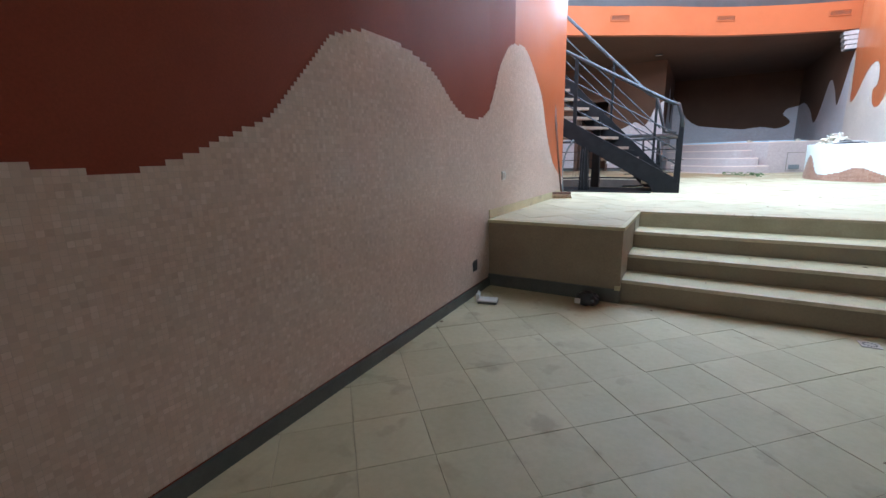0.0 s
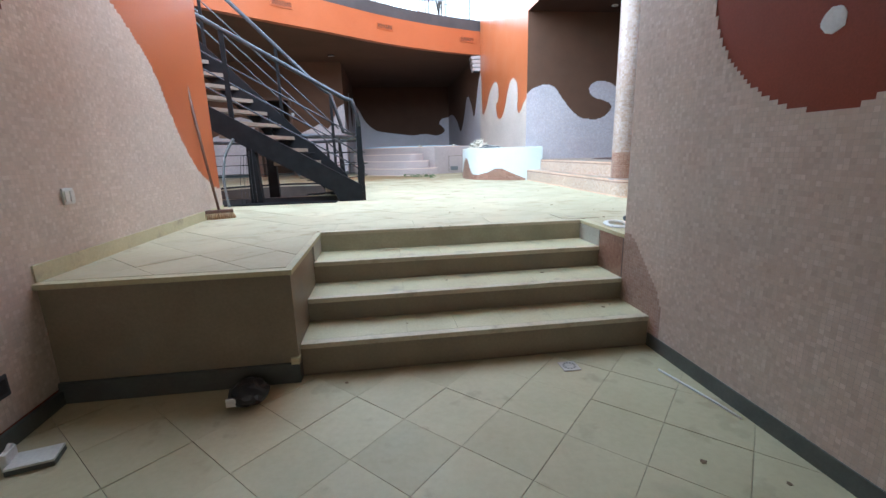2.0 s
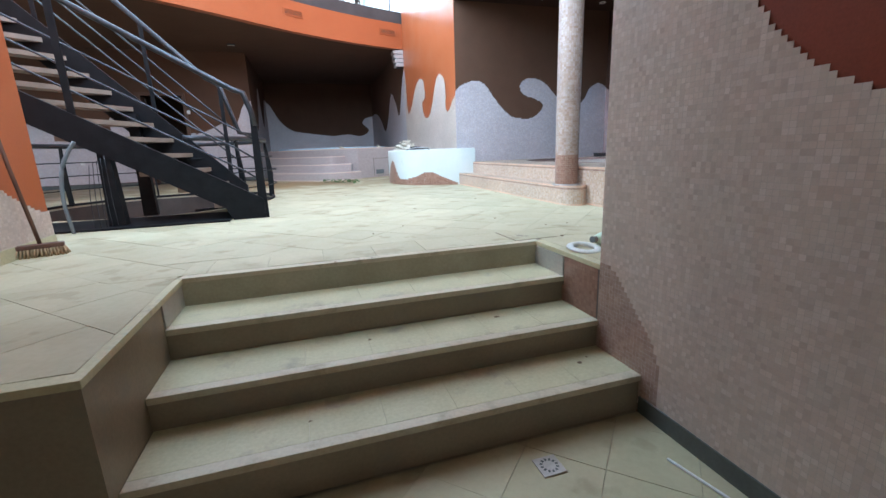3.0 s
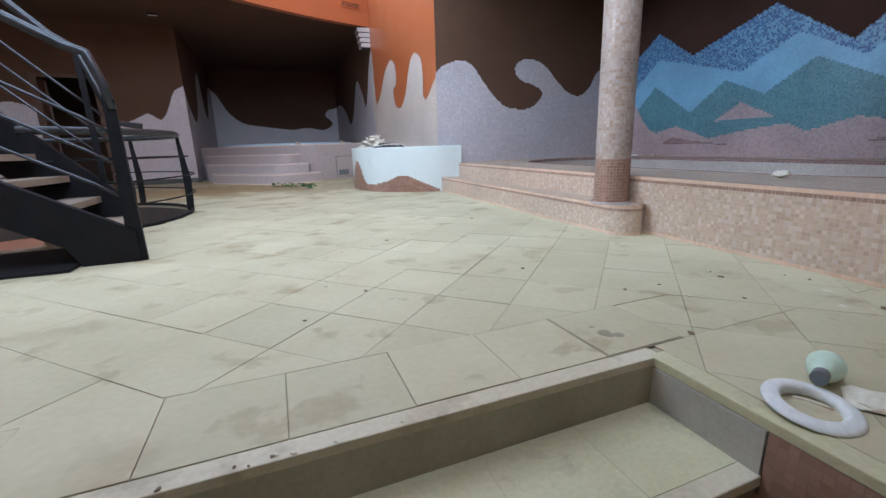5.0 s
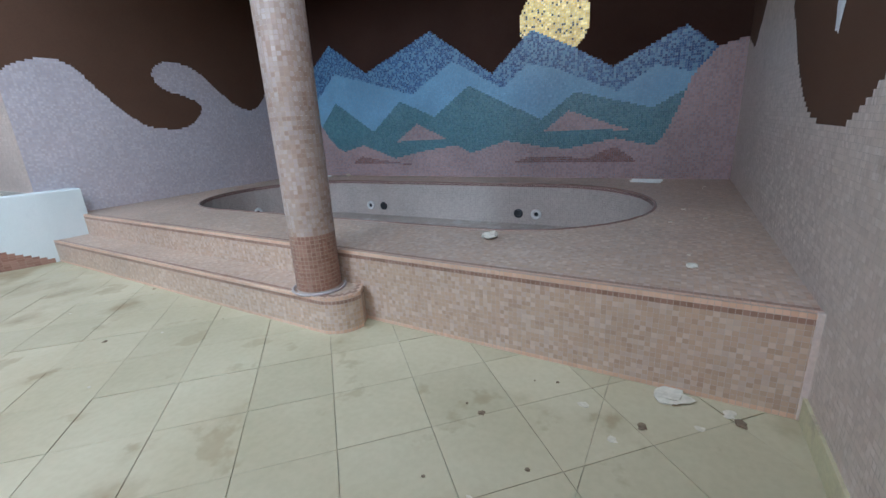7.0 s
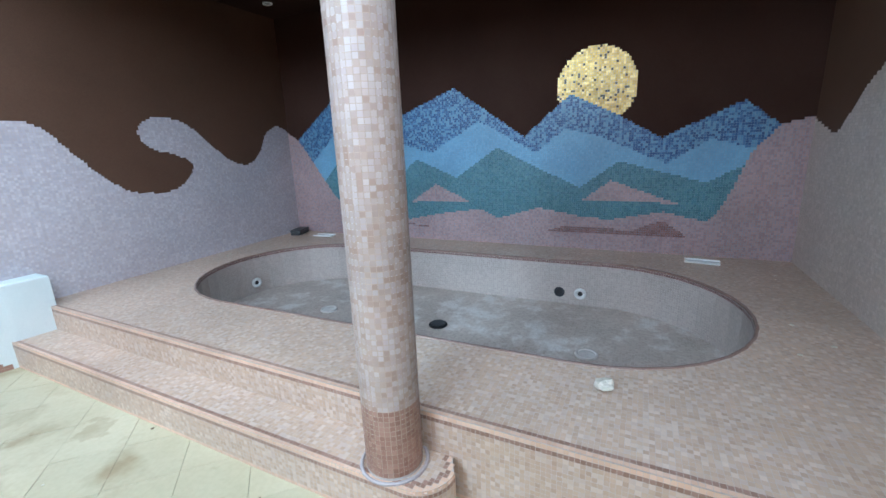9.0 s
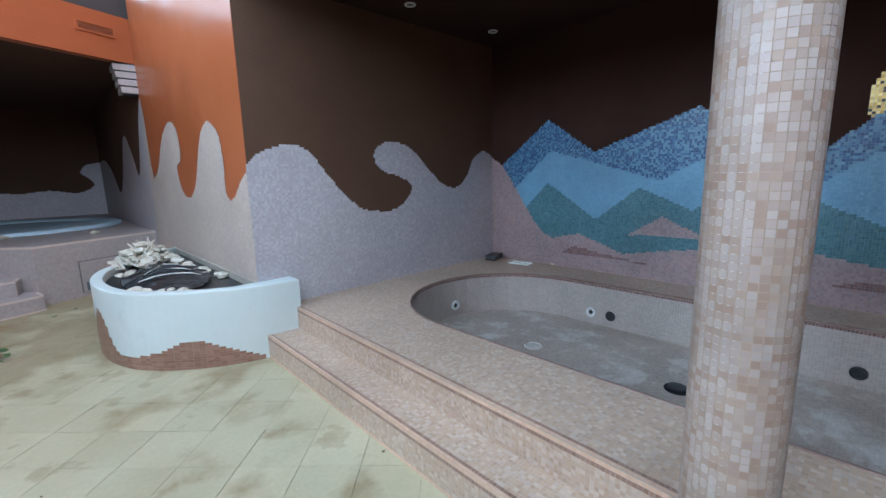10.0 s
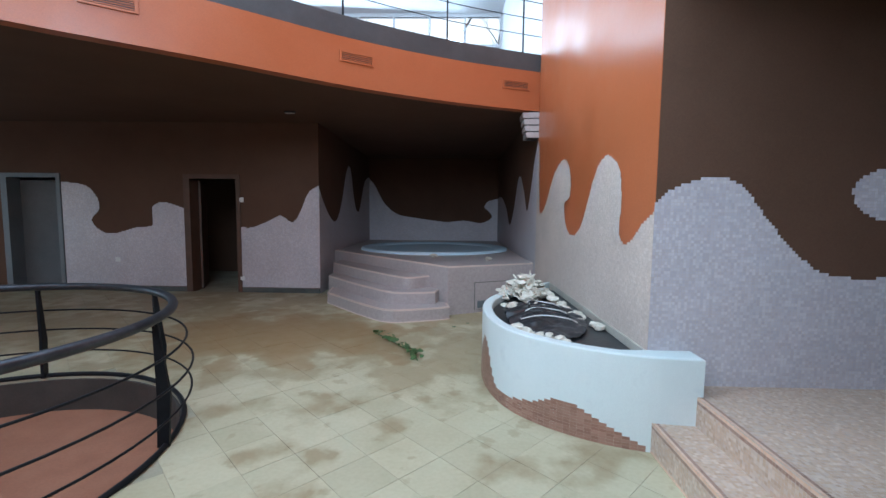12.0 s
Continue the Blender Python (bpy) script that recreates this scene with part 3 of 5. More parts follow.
structure("baseboard_south", boxes((0.125, 0, UP, 1.31, 0.016, UP + 0.09), bevel=0.002), TREAD, "beige stone skirting", "skirting").matrix_world = wall_south.matrix_world.copy()

wall_east = structure("wall_east", boxes((POOL_X, POOL_Y0 - 0.25, -0.2, POOL_X + 0.3, POOL_Y1 + 0.3, 4.4)), BROWN_SHADED, "mosaic mural of blue mountains under a golden moon")
BLUE_TOP = [(10.37, 2.30), (10.2, 2.20), (9.53, 2.69), (8.95, 2.30), (7.97, 2.65), (7.21, 2.12), (6.76, 2.50), (6.40, 2.32), (5.96, 2.06), (5.36, 2.34), (5.10, 2.13), (4.91, 2.18), (4.84, 2.2)]
LIGHT_TOP = [(10.03, 1.88), (9.49, 2.34), (8.27, 1.99), (7.69, 2.30), (7.09, 1.96), (6.80, 2.18), (6.49, 2.10), (5.90, 1.83), (5.58, 2.04), (5.27, 1.95)]
GREEN_TOP = [(9.85, 1.65), (9.52, 1.97), (8.91, 1.57), (8.46, 1.92), (7.97, 1.71), (7.50, 2.02), (6.65, 1.61), (6.30, 1.86), (5.58, 1.66), (5.33, 1.80)]
GREEN_LOW = [(9.7, 1.43), (9.45, 1.32), (9.1, 1.40), (8.59, 1.22), (8.2, 1.30), (7.68, 1.37), (7.49, 1.27), (7.06, 1.40), (6.61, 1.32), (6.34, 1.30), (5.89, 1.39), (5.54, 1.31), (5.47, 1.39)]
MURAL_L = [(1.35, 9.56), (1.52, 9.72), (1.90, 9.98), (2.2, 10.2)]
MURAL_R = [(1.39, 5.47), (1.63, 5.37), (1.91, 5.28), (2.13, 5.10)]
HILLS = [(8.55, 1.43), (8.23, 1.64), (7.80, 1.44)], [(6.63, 1.48), (6.36, 1.68), (5.78, 1.47)]
SHADOWS = [(9.32, 1.16), (9.15, 1.25), (8.85, 1.20), (8.3, 1.14)], [(6.96, 1.16), (6.77, 1.22), (6.14, 1.20), (5.90, 1.31), (5.76, 1.22), (5.7, 1.16)]


def mural_rule(u, v):
    y = -u
    top = height(BLUE_TOP, y)
    k = np.full(y.shape, 3)
    k[v > height(GREEN_LOW, y)] = 2
    k[v > height(GREEN_TOP, y)] = 1
    k[v > height(LIGHT_TOP, y)] = 0
    edge = (y > height(MURAL_L, v)) | (y < height(MURAL_R, v))
    k[edge] = 3
    for p in HILLS:
        k[inside(p, y, v)] = 3
    for p in SHADOWS:
        k[inside(p, y, v)] = 4
    k[v > top] = -1
    moon = ((y - 6.535) ** 2 + (v - 2.54) ** 2 < 0.355 ** 2) & (v > top)
    k[moon] = 5
    return k


mosaic(wall_east, (POOL_X, 0, 0), (0, -1, 0), (0, 0, 1), -POOL_Y1, -POOL_Y0, DECK, 3.2, mural_rule, [M_BLUE, M_SKY, M_TEAL, M_PINK, M_MAROON, M_GOLD], "mountain mosaic in blues, teal and dusty pink", grout=GROUT_BLUE)

wall_north = structure("wall_north", boxes((SIDE, POOL_Y1, -0.2, POOL_X + 0.3, POOL_Y1 + 0.3, ALCOVE_TOP + 0.3)), BROWN, "brown wall with a curling pale mosaic wave")
WAVE = curve([(3.55, 2.11), (3.62, 2.24), (3.75, 2.33), (3.96, 2.385), (4.15, 2.33), (4.31, 2.13), (4.49, 1.93), (4.66, 1.79), (4.85, 1.74), (5.11, 1.75), (5.29, 1.87), (5.32, 2.00), (5.16, 2.09), (4.95, 2.15), (4.85, 2.28), (4.90, 2.39), (5.09, 2.45), (5.34, 2.38), (5.56, 2.19), (5.79, 2.0), (6.03, 1.94), (6.22, 2.07), (6.36, 2.29), (6.56, 2.38), (6.76, 2.28)], 5) + [(6.8, 0.9), (3.5, 0.9)]
mosaic(wall_north, (0, POOL_Y1, 0), (1, 0, 0), (0, 0, 1), SIDE - 0.0085, POOL_X, UP, 3.0, lambda u, v: np.where(inside(WAVE, u, v), 0, -1), [M_LILAC], "pale lilac-grey mosaic wave")
structure("ceiling_pool", boxes((SIDE + 0.002, POOL_Y0 - 0.2, ALCOVE_TOP, POOL_X + 0.3, POOL_Y1 + 0.2, ALCOVE_TOP + 0.3)), BROWN_SHADED, "dark brown ceiling over the plunge pool", "ceiling")
structure("wall_pool_header", boxes((SIDE - 0.002, POOL_Y0 - 0.25, ALCOVE_TOP + 0.003, SIDE + 0.3, POOL_Y1, ROOF)), ORANGE, "orange wall above the pool alcove")

# ---- side wall with the pilaster and tub alcove ----
wall_side = structure("wall_side", boxes((SIDE - 0.004, POOL_Y1 + 0.002, -0.2, SIDE + 0.25, 14.3, ROOF)), ORANGE, "glossy orange wall with pale mosaic flames")
FLAMES = curve([(10.30, 2.20), (10.55, 2.06), (10.72, 1.94), (10.86, 1.92), (10.95, 2.03), (10.92, 2.2), (10.97, 2.48), (11.12, 2.60), (11.28, 2.645), (11.45, 2.60), (11.60, 2.48), (11.76, 2.25), (11.95, 2.02), (12.19, 1.91), (12.42, 1.94), (12.58, 2.08), (12.62, 2.24), (12.57, 2.30), (12.42, 2.33), (12.38, 2.46), (12.43, 2.64), (12.56, 2.75), (12.72, 2.79), (12.95, 2.76), (13.25, 2.62), (13.55, 2.35), (13.85, 2.18), (14.05, 2.2), (14.12, 2.6), (14.18, 3.1), (14.3, 3.3)], 5) + [(14.4, 0.5), (10.2, 0.5)]
mosaic(wall_side, (SIDE - 0.004, 0, 0), (0, -1, 0), (0, 0, 1), -POOL_Y1 + 0.004 - 192 * TILE, -POOL_Y1 + 0.004, UP, 3.4, lambda u, v: np.where(inside(FLAMES, -u, v), 0, -1), [M_GREY], "pale grey mosaic flames")
wall_tub = structure("wall_tub_side", boxes((SIDE, 14.3, -0.2, SIDE + 0.25, 20.5, 4.0)), BROWN, "brown wall with pale mosaic beside the tub")
TUB_SIDE = curve([(14.3, 3.3), (14.6, 3.0), (14.9, 2.5), (15.2, 2.2), (15.6, 2.6), (16.2, 2.9), (16.9, 2.2), (17.5, 1.9), (18.2, 2.3), (19.2, 2.6), (20.3, 2.6)], 5)
mosaic(wall_tub, (SIDE, 0, 0), (0, -1, 0), (0, 0, 1), -20.2, -14.3, UP, 3.4, lambda u, v: np.where(v < height(TUB_SIDE, -u), 0, -1), [M_LILAC], "pale grey mosaic")
wall_tub_back = structure("wall_tub_back", boxes((-0.5, 20.2, -0.2, SIDE + 0.25, 20.5, 4.0)), BROWN, "brown wall with a pale mosaic wave behind the tub")
TUB_BACK = curve([(-0.4, 3.3), (-0.1, 3.0), (0.2, 2.45), (0.6, 2.12), (1.1, 2.02), (1.6, 1.95), (2.1, 1.9), (2.6, 1.95), (3.05, 1.88), (3.3, 1.95), (3.42, 2.08), (3.34, 2.22), (3.2, 2.35), (3.3, 2.52), (3.6, 2.6), (3.9, 2.6)], 5) + [(3.9, 0.5), (-0.5, 0.5)]
mosaic(wall_tub_back, (0, 20.2, 0), (1, 0, 0), (0, 0, 1), -0.25, SIDE, 1.2, 3.4, lambda u, v: np.where(inside(TUB_BACK, u, v), 0, -1), [M_LILAC], "pale grey mosaic wave")
wall_pier = structure("wall_tub_pier", boxes((-0.5, BACK + 0.25, -0.2, -0.25, 20.5, 4.0)), BROWN, "brown wall with pale mosaic peaks beside the tub")
PIER = curve([(15.45, 2.6), (15.9, 2.2), (16.5, 1.95), (17.0, 2.3), (17.5, 3.1), (17.9, 3.2), (18.3, 2.4), (18.8, 2.2), (19.5, 3.0), (20.2, 3.2)], 5)
mosaic(wall_pier, (-0.25, 0, 0), (0, 1, 0), (0, 0, 1), BACK, 20.2, UP, 3.4, lambda u, v: np.where(v < height(PIER, u), 0, -1), [M_LILAC], "pale grey mosaic peaks")

# back wall with two doorways
DOORS = ((-2.72, -1.80), (-6.25, -5.25))
DOOR_TOP = UP + 2.15
back_rows = [(-0.5, BACK, -0.2, -0.25, BACK + 0.25, 4.0), (-1.80, BACK, -0.2, -0.5, BACK + 0.25, 4.0), (-5.25, BACK, -0.2, -2.72, BACK + 0.25, 4.0), (-8.0, BACK, -0.2, -6.25, BACK + 0.25, 4.0), (-2.72, BACK, DOOR_TOP, -1.80, BACK + 0.25, 4.0), (-6.25, BACK, DOOR_TOP, -5.25, BACK + 0.25, 4.0)]
wall_back = structure("wall_back", boxes(*back_rows), BROWN, "brown back wall with pale mosaic and two doorways")
BACK_RIGHT = curve([(-1.8, 1.86), (-1.55, 1.84), (-1.25, 1.95), (-0.98, 2.07), (-0.76, 1.95), (-0.6, 2.15), (-0.45, 2.5), (-0.28, 2.62)], 5)
BACK_LEFT = curve([(-5.25, 2.67), (-4.75, 2.62), (-4.52, 2.42), (-4.46, 2.18), (-4.62, 1.95), (-4.45, 1.75), (-4.2, 1.70), (-3.76, 1.82), (-3.46, 1.86), (-3.44, 2.05), (-3.42, 2.22), (-3.2, 2.30), (-2.72, 2.16)], 5) + [(-2.7, 0.5), (-5.3, 0.5)]
mosaic(wall_back, (0, BACK, 0), (1, 0, 0), (0, 0, 1), -1.74, -0.25, UP + 0.1, 3.0, lambda u, v: np.where(v < height(BACK_RIGHT, u), 0, -1), [M_LILAC], "pale grey mosaic")
mosaic(wall_back, (0, BACK, 0), (1, 0, 0), (0, 0, 1), -5.18, -2.80, UP + 0.1, 3.0, lambda u, v: np.where(inside(BACK_LEFT, u, v), 0, -1), [M_LILAC], "pale grey mosaic")
structure("baseboard_back", boxes((-1.74, BACK - 0.014, UP, -0.25, BACK, UP + 0.09), (-5.18, BACK - 0.014, UP, -2.80, BACK, UP + 0.09)), SKIRT_DARK, "dark stone skirting", "skirting")
structure("wall_hall_left", boxes((-8.0, 5.0, -0.2, LEFT - 0.25, 5.25, ROOF)), ORANGE, "plain orange wall closing the hall")
structure("room_behind", boxes((-8.0, 18.3, -0.2, -0.5, 18.5, 4.0)), BROWN, "plain dark wall of the rooms behind")

# ---- gallery ----
def gallery_line(off=0.0, n=28):
    """The gallery's edge, a shallow arc swung round the hall."""
    p = curve([(-8.0, 6.2), (-5.2, 8.1), (-2.05, 10.85), (-0.3, 12.12), (0.95, 13.05), (2.3, 13.8), (SIDE + 0.1, 14.35)], 6)
    out = []
    for i, (x, y) in enumerate(p):
        (ax, ay), (bx, by) = p[max(i - 1, 0)], p[min(i + 1, len(p) - 1)]
        l = math.hypot(bx - ax, by - ay)
        out.append((x - (by - ay) / l * off, y + (bx - ax) / l * off))
    return out


def band(off0, off1, z0, z1):
    a, b = gallery_line(off0), gallery_line(off1)
    return prism(a + b[::-1], z0, z1)


structure("gallery_fascia", band(0.0, 0.15, GALLERY, 4.33), ORANGE, "curved orange gallery fascia with air vents", "fascia")
structure("gallery_kerb", band(0.02, 0.2, 4.33, 4.60), DARK_TRIM, "dark kerb along the gallery edge", "kerb")
bm = bmesh.new()
line = gallery_line(0.1)
prism(line + [(SIDE + 0.2, 20.4), (-8.0, 20.4)], GALLERY + 0.05, 4.25, bm)
structure("gallery_slab", bm, BROWN, "dark brown underside of the gallery", "ceiling")
structure("wall_gallery_end", boxes((-8.0, 20.4, 4.0, SIDE + 0.3, 20.6, 4.9)), WHITE_WALL, "white parapet under the gallery windows")
structure("wall_gallery_side", boxes((SIDE + 0.02, 14.3, 4.0, SIDE + 0.25, 20.6, ROOF)), WHITE_WALL, "white wall at the gallery's end")
structure("wall_west", boxes((-8.25, 5.0, -0.2, -8.0, 9.4, 4.8), (-8.25, 14.6, -0.2, -8.0, 20.6, 4.8), (-8.25, 9.4, -0.2, -8.0, 14.6, 0.8), (-8.25, 9.4, 3.2, -8.0, 14.6, 4.8), (-8.25, 5.0, 7.6, -8.0, 20.6, ROOF), (-8.25, 5.0, 4.8, -8.0, 5.3, 7.6), (-8.25, 12.4, 4.8, -8.0, 20.6, 7.6)), WHITE_WALL, "plain pale wall with a long window band")
structure("ceiling_roof", slab_with_hole(-8.2, 4.8, POOL_X, 20.7, [(SKYLIGHT[0], SKYLIGHT[1]), (SKYLIGHT[2], SKYLIGHT[1]), (SKYLIGHT[2], SKYLIGHT[3]), (SKYLIGHT[0], SKYLIGHT[3])], ROOF, ROOF + 0.2), WHITE_WALL, "white ceiling with a wide roof light", "ceiling")

# ---- plunge pool ----
RIM_STONE = surface("brown_rim_stone", (0.24, 0.145, 0.115), (0.31, 0.195, 0.155), 14.0, 0.4)
PX, PY, PR, PL = 5.30, 7.65, 0.93, 2.23


def stadium(grow=0.0, n=18):
    r, c = PR + grow, PL - PR
    out = []
    for k in range(n + 1):
        a = math.pi * k / n
        out.append((PX + r * math.cos(a), PY + c + r * math.sin(a)))
    for k in range(n + 1):
        a = math.pi + math.pi * k / n
        out.append((PX + r * math.cos(a), PY - c + r * math.sin(a)))
    return out


deck = structure("pool_deck", slab_with_hole(3.76, POOL_Y0, POOL_X, POOL_Y1, stadium(), 0.0, DECK - 0.003), GROUT, "raised pink mosaic deck around an oval plunge pool", "deck")
RIM = stadium(0.0)


def deck_rule(u, v):
    k = np.full(u.shape, 0)
    inner = inside(RIM, u, v)
    k[inner] = -1
    k[u < 3.76 + 2 * TILE] = 1
    k[u < 3.76 + TILE] = 2
    return k


mosaic(deck, (0, 0, DECK - 0.004), (1, 0, 0), (0, 1, 0), 3.758, POOL_X, POOL_Y0, POOL_Y1, deck_rule, [M_DECK, M_BAND, M_PEACH], "pink pebble-toned mosaic")
mosaic(deck, (3.76, 0, 0), (0, -1, 0), (0, 0, 1), -POOL_Y1, -POOL_Y0, UP, DECK - 0.002, lambda u, v: np.where(v > DECK - 0.024, 1, np.where(v > DECK - 0.046, 2, np.where(v < UP + 0.03, 1, 0))), [M_DECK, M_PEACH, M_BAND], "pink mosaic front")
part("corner_strip", boxes((3.752, 4.845, UP, 3.775, 4.872, DECK + 0.002), bevel=0.003), PEACH_STONE, deck, "pale strip where deck and wall meet")
shear(deck, lambda x, y: 0.028 * (y - 7.36) * np.clip((4.3 - x) / 0.54, 0, 1))
pool = thing("plunge_pool", (PX, PY, 0.45), "empty oval plunge pool lined with grey-pink mosaic", "pool", kind="structure")
POOL_FLOOR = 0.57
pool_path = [(x - PX, y - PY) for x, y in stadium(-0.008)]
bm = bmesh.new()
n = len(pool_path)
lo, hi = [bm.verts.new((x, y, POOL_FLOOR - 0.45)) for x, y in pool_path], [bm.verts.new((x, y, DECK - 0.46)) for x, y in pool_path]
for i in range(n):
    bm.faces.new((lo[i], lo[(i + 1) % n], hi[(i + 1) % n], hi[i]))
bm.faces.new(lo)
part("pool_shell", bm, GROUT, pool)
ccw = pool_path + [pool_path[0]]
mosaic_strip(pool, ccw[::-1], POOL_FLOOR - 0.45, DECK - 0.46, lambda u, v: np.where(v > DECK - 0.485, 1, 0), [M_POOL, M_MAROON], "grey-pink mosaic lining")
part("rim_edge", tube([(x - PX, y - PY, DECK - 0.452) for x, y in stadium(0.002)], 0.011, 6, closed=True), RIM_STONE, pool, "rounded brown rim")
FLOOR_RING = [(x, y) for x, y in stadium(-0.01)]
mosaic(pool, (-PX, -PY, POOL_FLOOR - 0.45), (1, 0, 0), (0, 1, 0), PX - PR, PX + PR, PY - PL, PY + PL, lambda u, v: np.where(inside(FLOOR_RING, u, v), 0, -1), [M_POOL_FLOOR], "grey-brown mosaic floor with white lime crusts")

# step in front of the deck, widened to a rounded plinth under the column
CX, CY, CR = 3.632, 6.968, 0.118


def step_line(off=0.0):
    x, y, r = 3.54 - off, 6.70 - off, 0.16
    pts = [(x, 10.22)] + [(x, y + r + 0.06)]
    pts += [(x + r - r * math.cos(a), y + r - r * math.sin(a)) for a in np.linspace(0.1, math.pi / 2, 8)]
    pts += [(3.76 - 0.07, y), (3.76 + 0.02, y + 0.05), (3.76 + 0.04, y + 0.12)]
    return pts


bm = prism(step_line() + [(3.84, 10.22)], UP - 0.1, STEP - 0.004)
pool_step = structure("pool_step", bm, GROUT, "pink mosaic step with a rounded plinth end", "step")
STEP_POLY = step_line() + [(3.84, 10.22)]
STEP_IN = step_line(-TILE) + [(3.84, 10.22)]
STEP_IN2 = step_line(-2 * TILE) + [(3.84, 10.22)]


def step_rule(u, v):
    k = np.where(inside(STEP_POLY, u, v), 2, -1)
    k[inside(STEP_IN, u, v)] = 1
    k[inside(STEP_IN2, u, v)] = 0
    return k


mosaic(pool_step, (0, 0, STEP - 0.006), (1, 0, 0), (0, 1, 0), 3.50, 3.80, 6.68, 10.22, step_rule, [M_DECK, M_BAND, M_PEACH], "pink mosaic tread")
mosaic_strip(pool_step, step_line(), UP, STEP - 0.002, lambda u, v: np.where(v > STEP - 0.024, 1, np.where(v > STEP - 0.046, 2, np.where(v < UP + 0.03, 1, 0))), [M_DECK, M_PEACH, M_BAND], "pink mosaic front", bed=GROUT)
shear(pool_step, lambda x, y: 0.022 * (y - 8.6))

# ---- column ----
column = thing("column", (CX, CY, STEP), "round column in cream and pink mosaic with a terracotta foot", "column")
COL_H = ALCOVE_TOP - STEP
bm = bmesh.new()
bmesh.ops.create_cone(bm, cap_ends=True, segments=40, radius1=CR, radius2=CR, depth=COL_H, matrix=Matrix.Translation((0, 0, COL_H / 2)))
part("shaft", bm, GROUT_PALE, column, "pale grout core")
circle = [(CR * math.cos(a), CR * math.sin(a)) for a in np.linspace(0, math.tau, 32)]
mosaic_strip(column, circle, 0.012, COL_H, lambda u, v: np.where(v < 0.305, 1, np.where(v > 2.75 + 0.2 * np.sin(u * 16), 2, 0)), [M_COLUMN, M_TERRA, M_MAROON], "cream, pink and terracotta mosaic", pitch=0.0215, joint=0.0022, bed=GROUT_TAN, pieces=8)
bm = bmesh.new()
tube([(0.14 * math.cos(a), 0.14 * math.sin(a), 0.004) for a in np.linspace(0, math.tau, 32)[:-1]], 0.008, 6, bm, True)
part("foot_ring", bm, PINK_STONE, column, "pale grout ring")

# ---- planter ----
planter = thing("planter", (3.2, 11.3, UP), "white curved planter with a terracotta mosaic base", "planter")
PLANT_OUT = curve([(3.87, 10.18), (3.55, 10.22), (3.25, 10.33), (2.95, 10.53), (2.72, 10.80), (2.60, 11.15), (2.57, 11.55), (2.63, 11.95), (2.80, 12.35), (3.1, 12.8), (3.4, 13.1), (SIDE, 13.25)], 5)


def inner_line(off):
    out = []
    p = PLANT_OUT
    for i, (x, y) in enumerate(p):
        (ax, ay), (bx, by) = p[max(i - 1, 0)], p[min(i + 1, len(p) - 1)]
        l = math.hypot(bx - ax, by - ay)
        out.append((x + (by - ay) / l * off, y - (bx - ax) / l * off))
    return out


def local(p, o):
    return [(x - o[0], y - o[1]) for x, y in p]


O = (3.2, 11.3)
WALL_IN = [(x, y) for x, y in inner_line(0.095) if x < SIDE - 0.01]
WALL_IN = [(3.47, 10.366)] + [p for p in WALL_IN if p[0] < 3.44]
bm = prism(local([(3.875, 10.366)] + PLANT_OUT + WALL_IN[::-1], O), 0.0, 0.635)
bmesh.ops.bevel(bm, geom=[e for e in bm.edges if all(v.co.z > 0.6 for v in e.verts)], offset=0.012, segments=2, affect="EDGES", profile=0.5)
part("planter_wall", bm, WHITE_PAINT, planter)
bm = prism(local(WALL_IN + [(SIDE - 0.002, WALL_IN[-1][1]), (SIDE - 0.002, 10.37)], O), 0.3, 0.56)
part("liner", bm, BLACK_LINER, planter, "black plastic liner")
PLANT_LEN = sum(math.dist(a, b) for a, b in zip(PLANT_OUT, PLANT_OUT[1:]))
PLANT_BAND = curve([(0.0, 0.0), (0.30, 0.0), (0.34, 0.03), (0.60, 0.14), (0.86, 0.24), (1.1, 0.16), (1.32, 0.11), (1.5, 0.10), (1.60, 0.15), (1.68, 0.28), (1.78, 0.40), (1.88, 0.44), (2.0, 0.36), (2.14, 0.2), (2.4, 0.1), (3.2, 0.1), (5.2, 0.1)], 4)
mosaic_strip(planter, local(PLANT_OUT, O)[::-1], 0.0, 0.5, lambda u, v: np.where(v < height(PLANT_BAND, PLANT_LEN - u), 0, -1), [M_TERRA], "terracotta brick mosaic", pitch=0.021, joint=0.0016, wide=2.3, bed=GROUT_TAN)

# ---- far tub ----
TUB_DECK = 1.345
DECK_LINE = [(-0.10, 16.31), (2.207, 13.85), (SIDE, 14.5), (SIDE, 20.2), (-0.24, 20.2), (-0.24, 16.45)]


def inset(outline, d):
    """The outline drawn in by d, for gentle corners."""
    out, n = [], len(outline)
    cx, cy = sum(p[0] for p in outline) / n, sum(p[1] for p in outline) / n
    for i, (x, y) in enumerate(outline):
        (ax, ay), (bx, by) = outline[i - 1], outline[(i + 1) % n]
        tx, ty = bx - ax, by - ay
        l = math.hypot(tx, ty)
        nx, ny = -ty / l, tx / l
        if nx * (cx - x) + ny * (cy - y) < 0:
            nx, ny = -nx, -ny
        out.append((x + nx * d, y + ny * d))
    return out


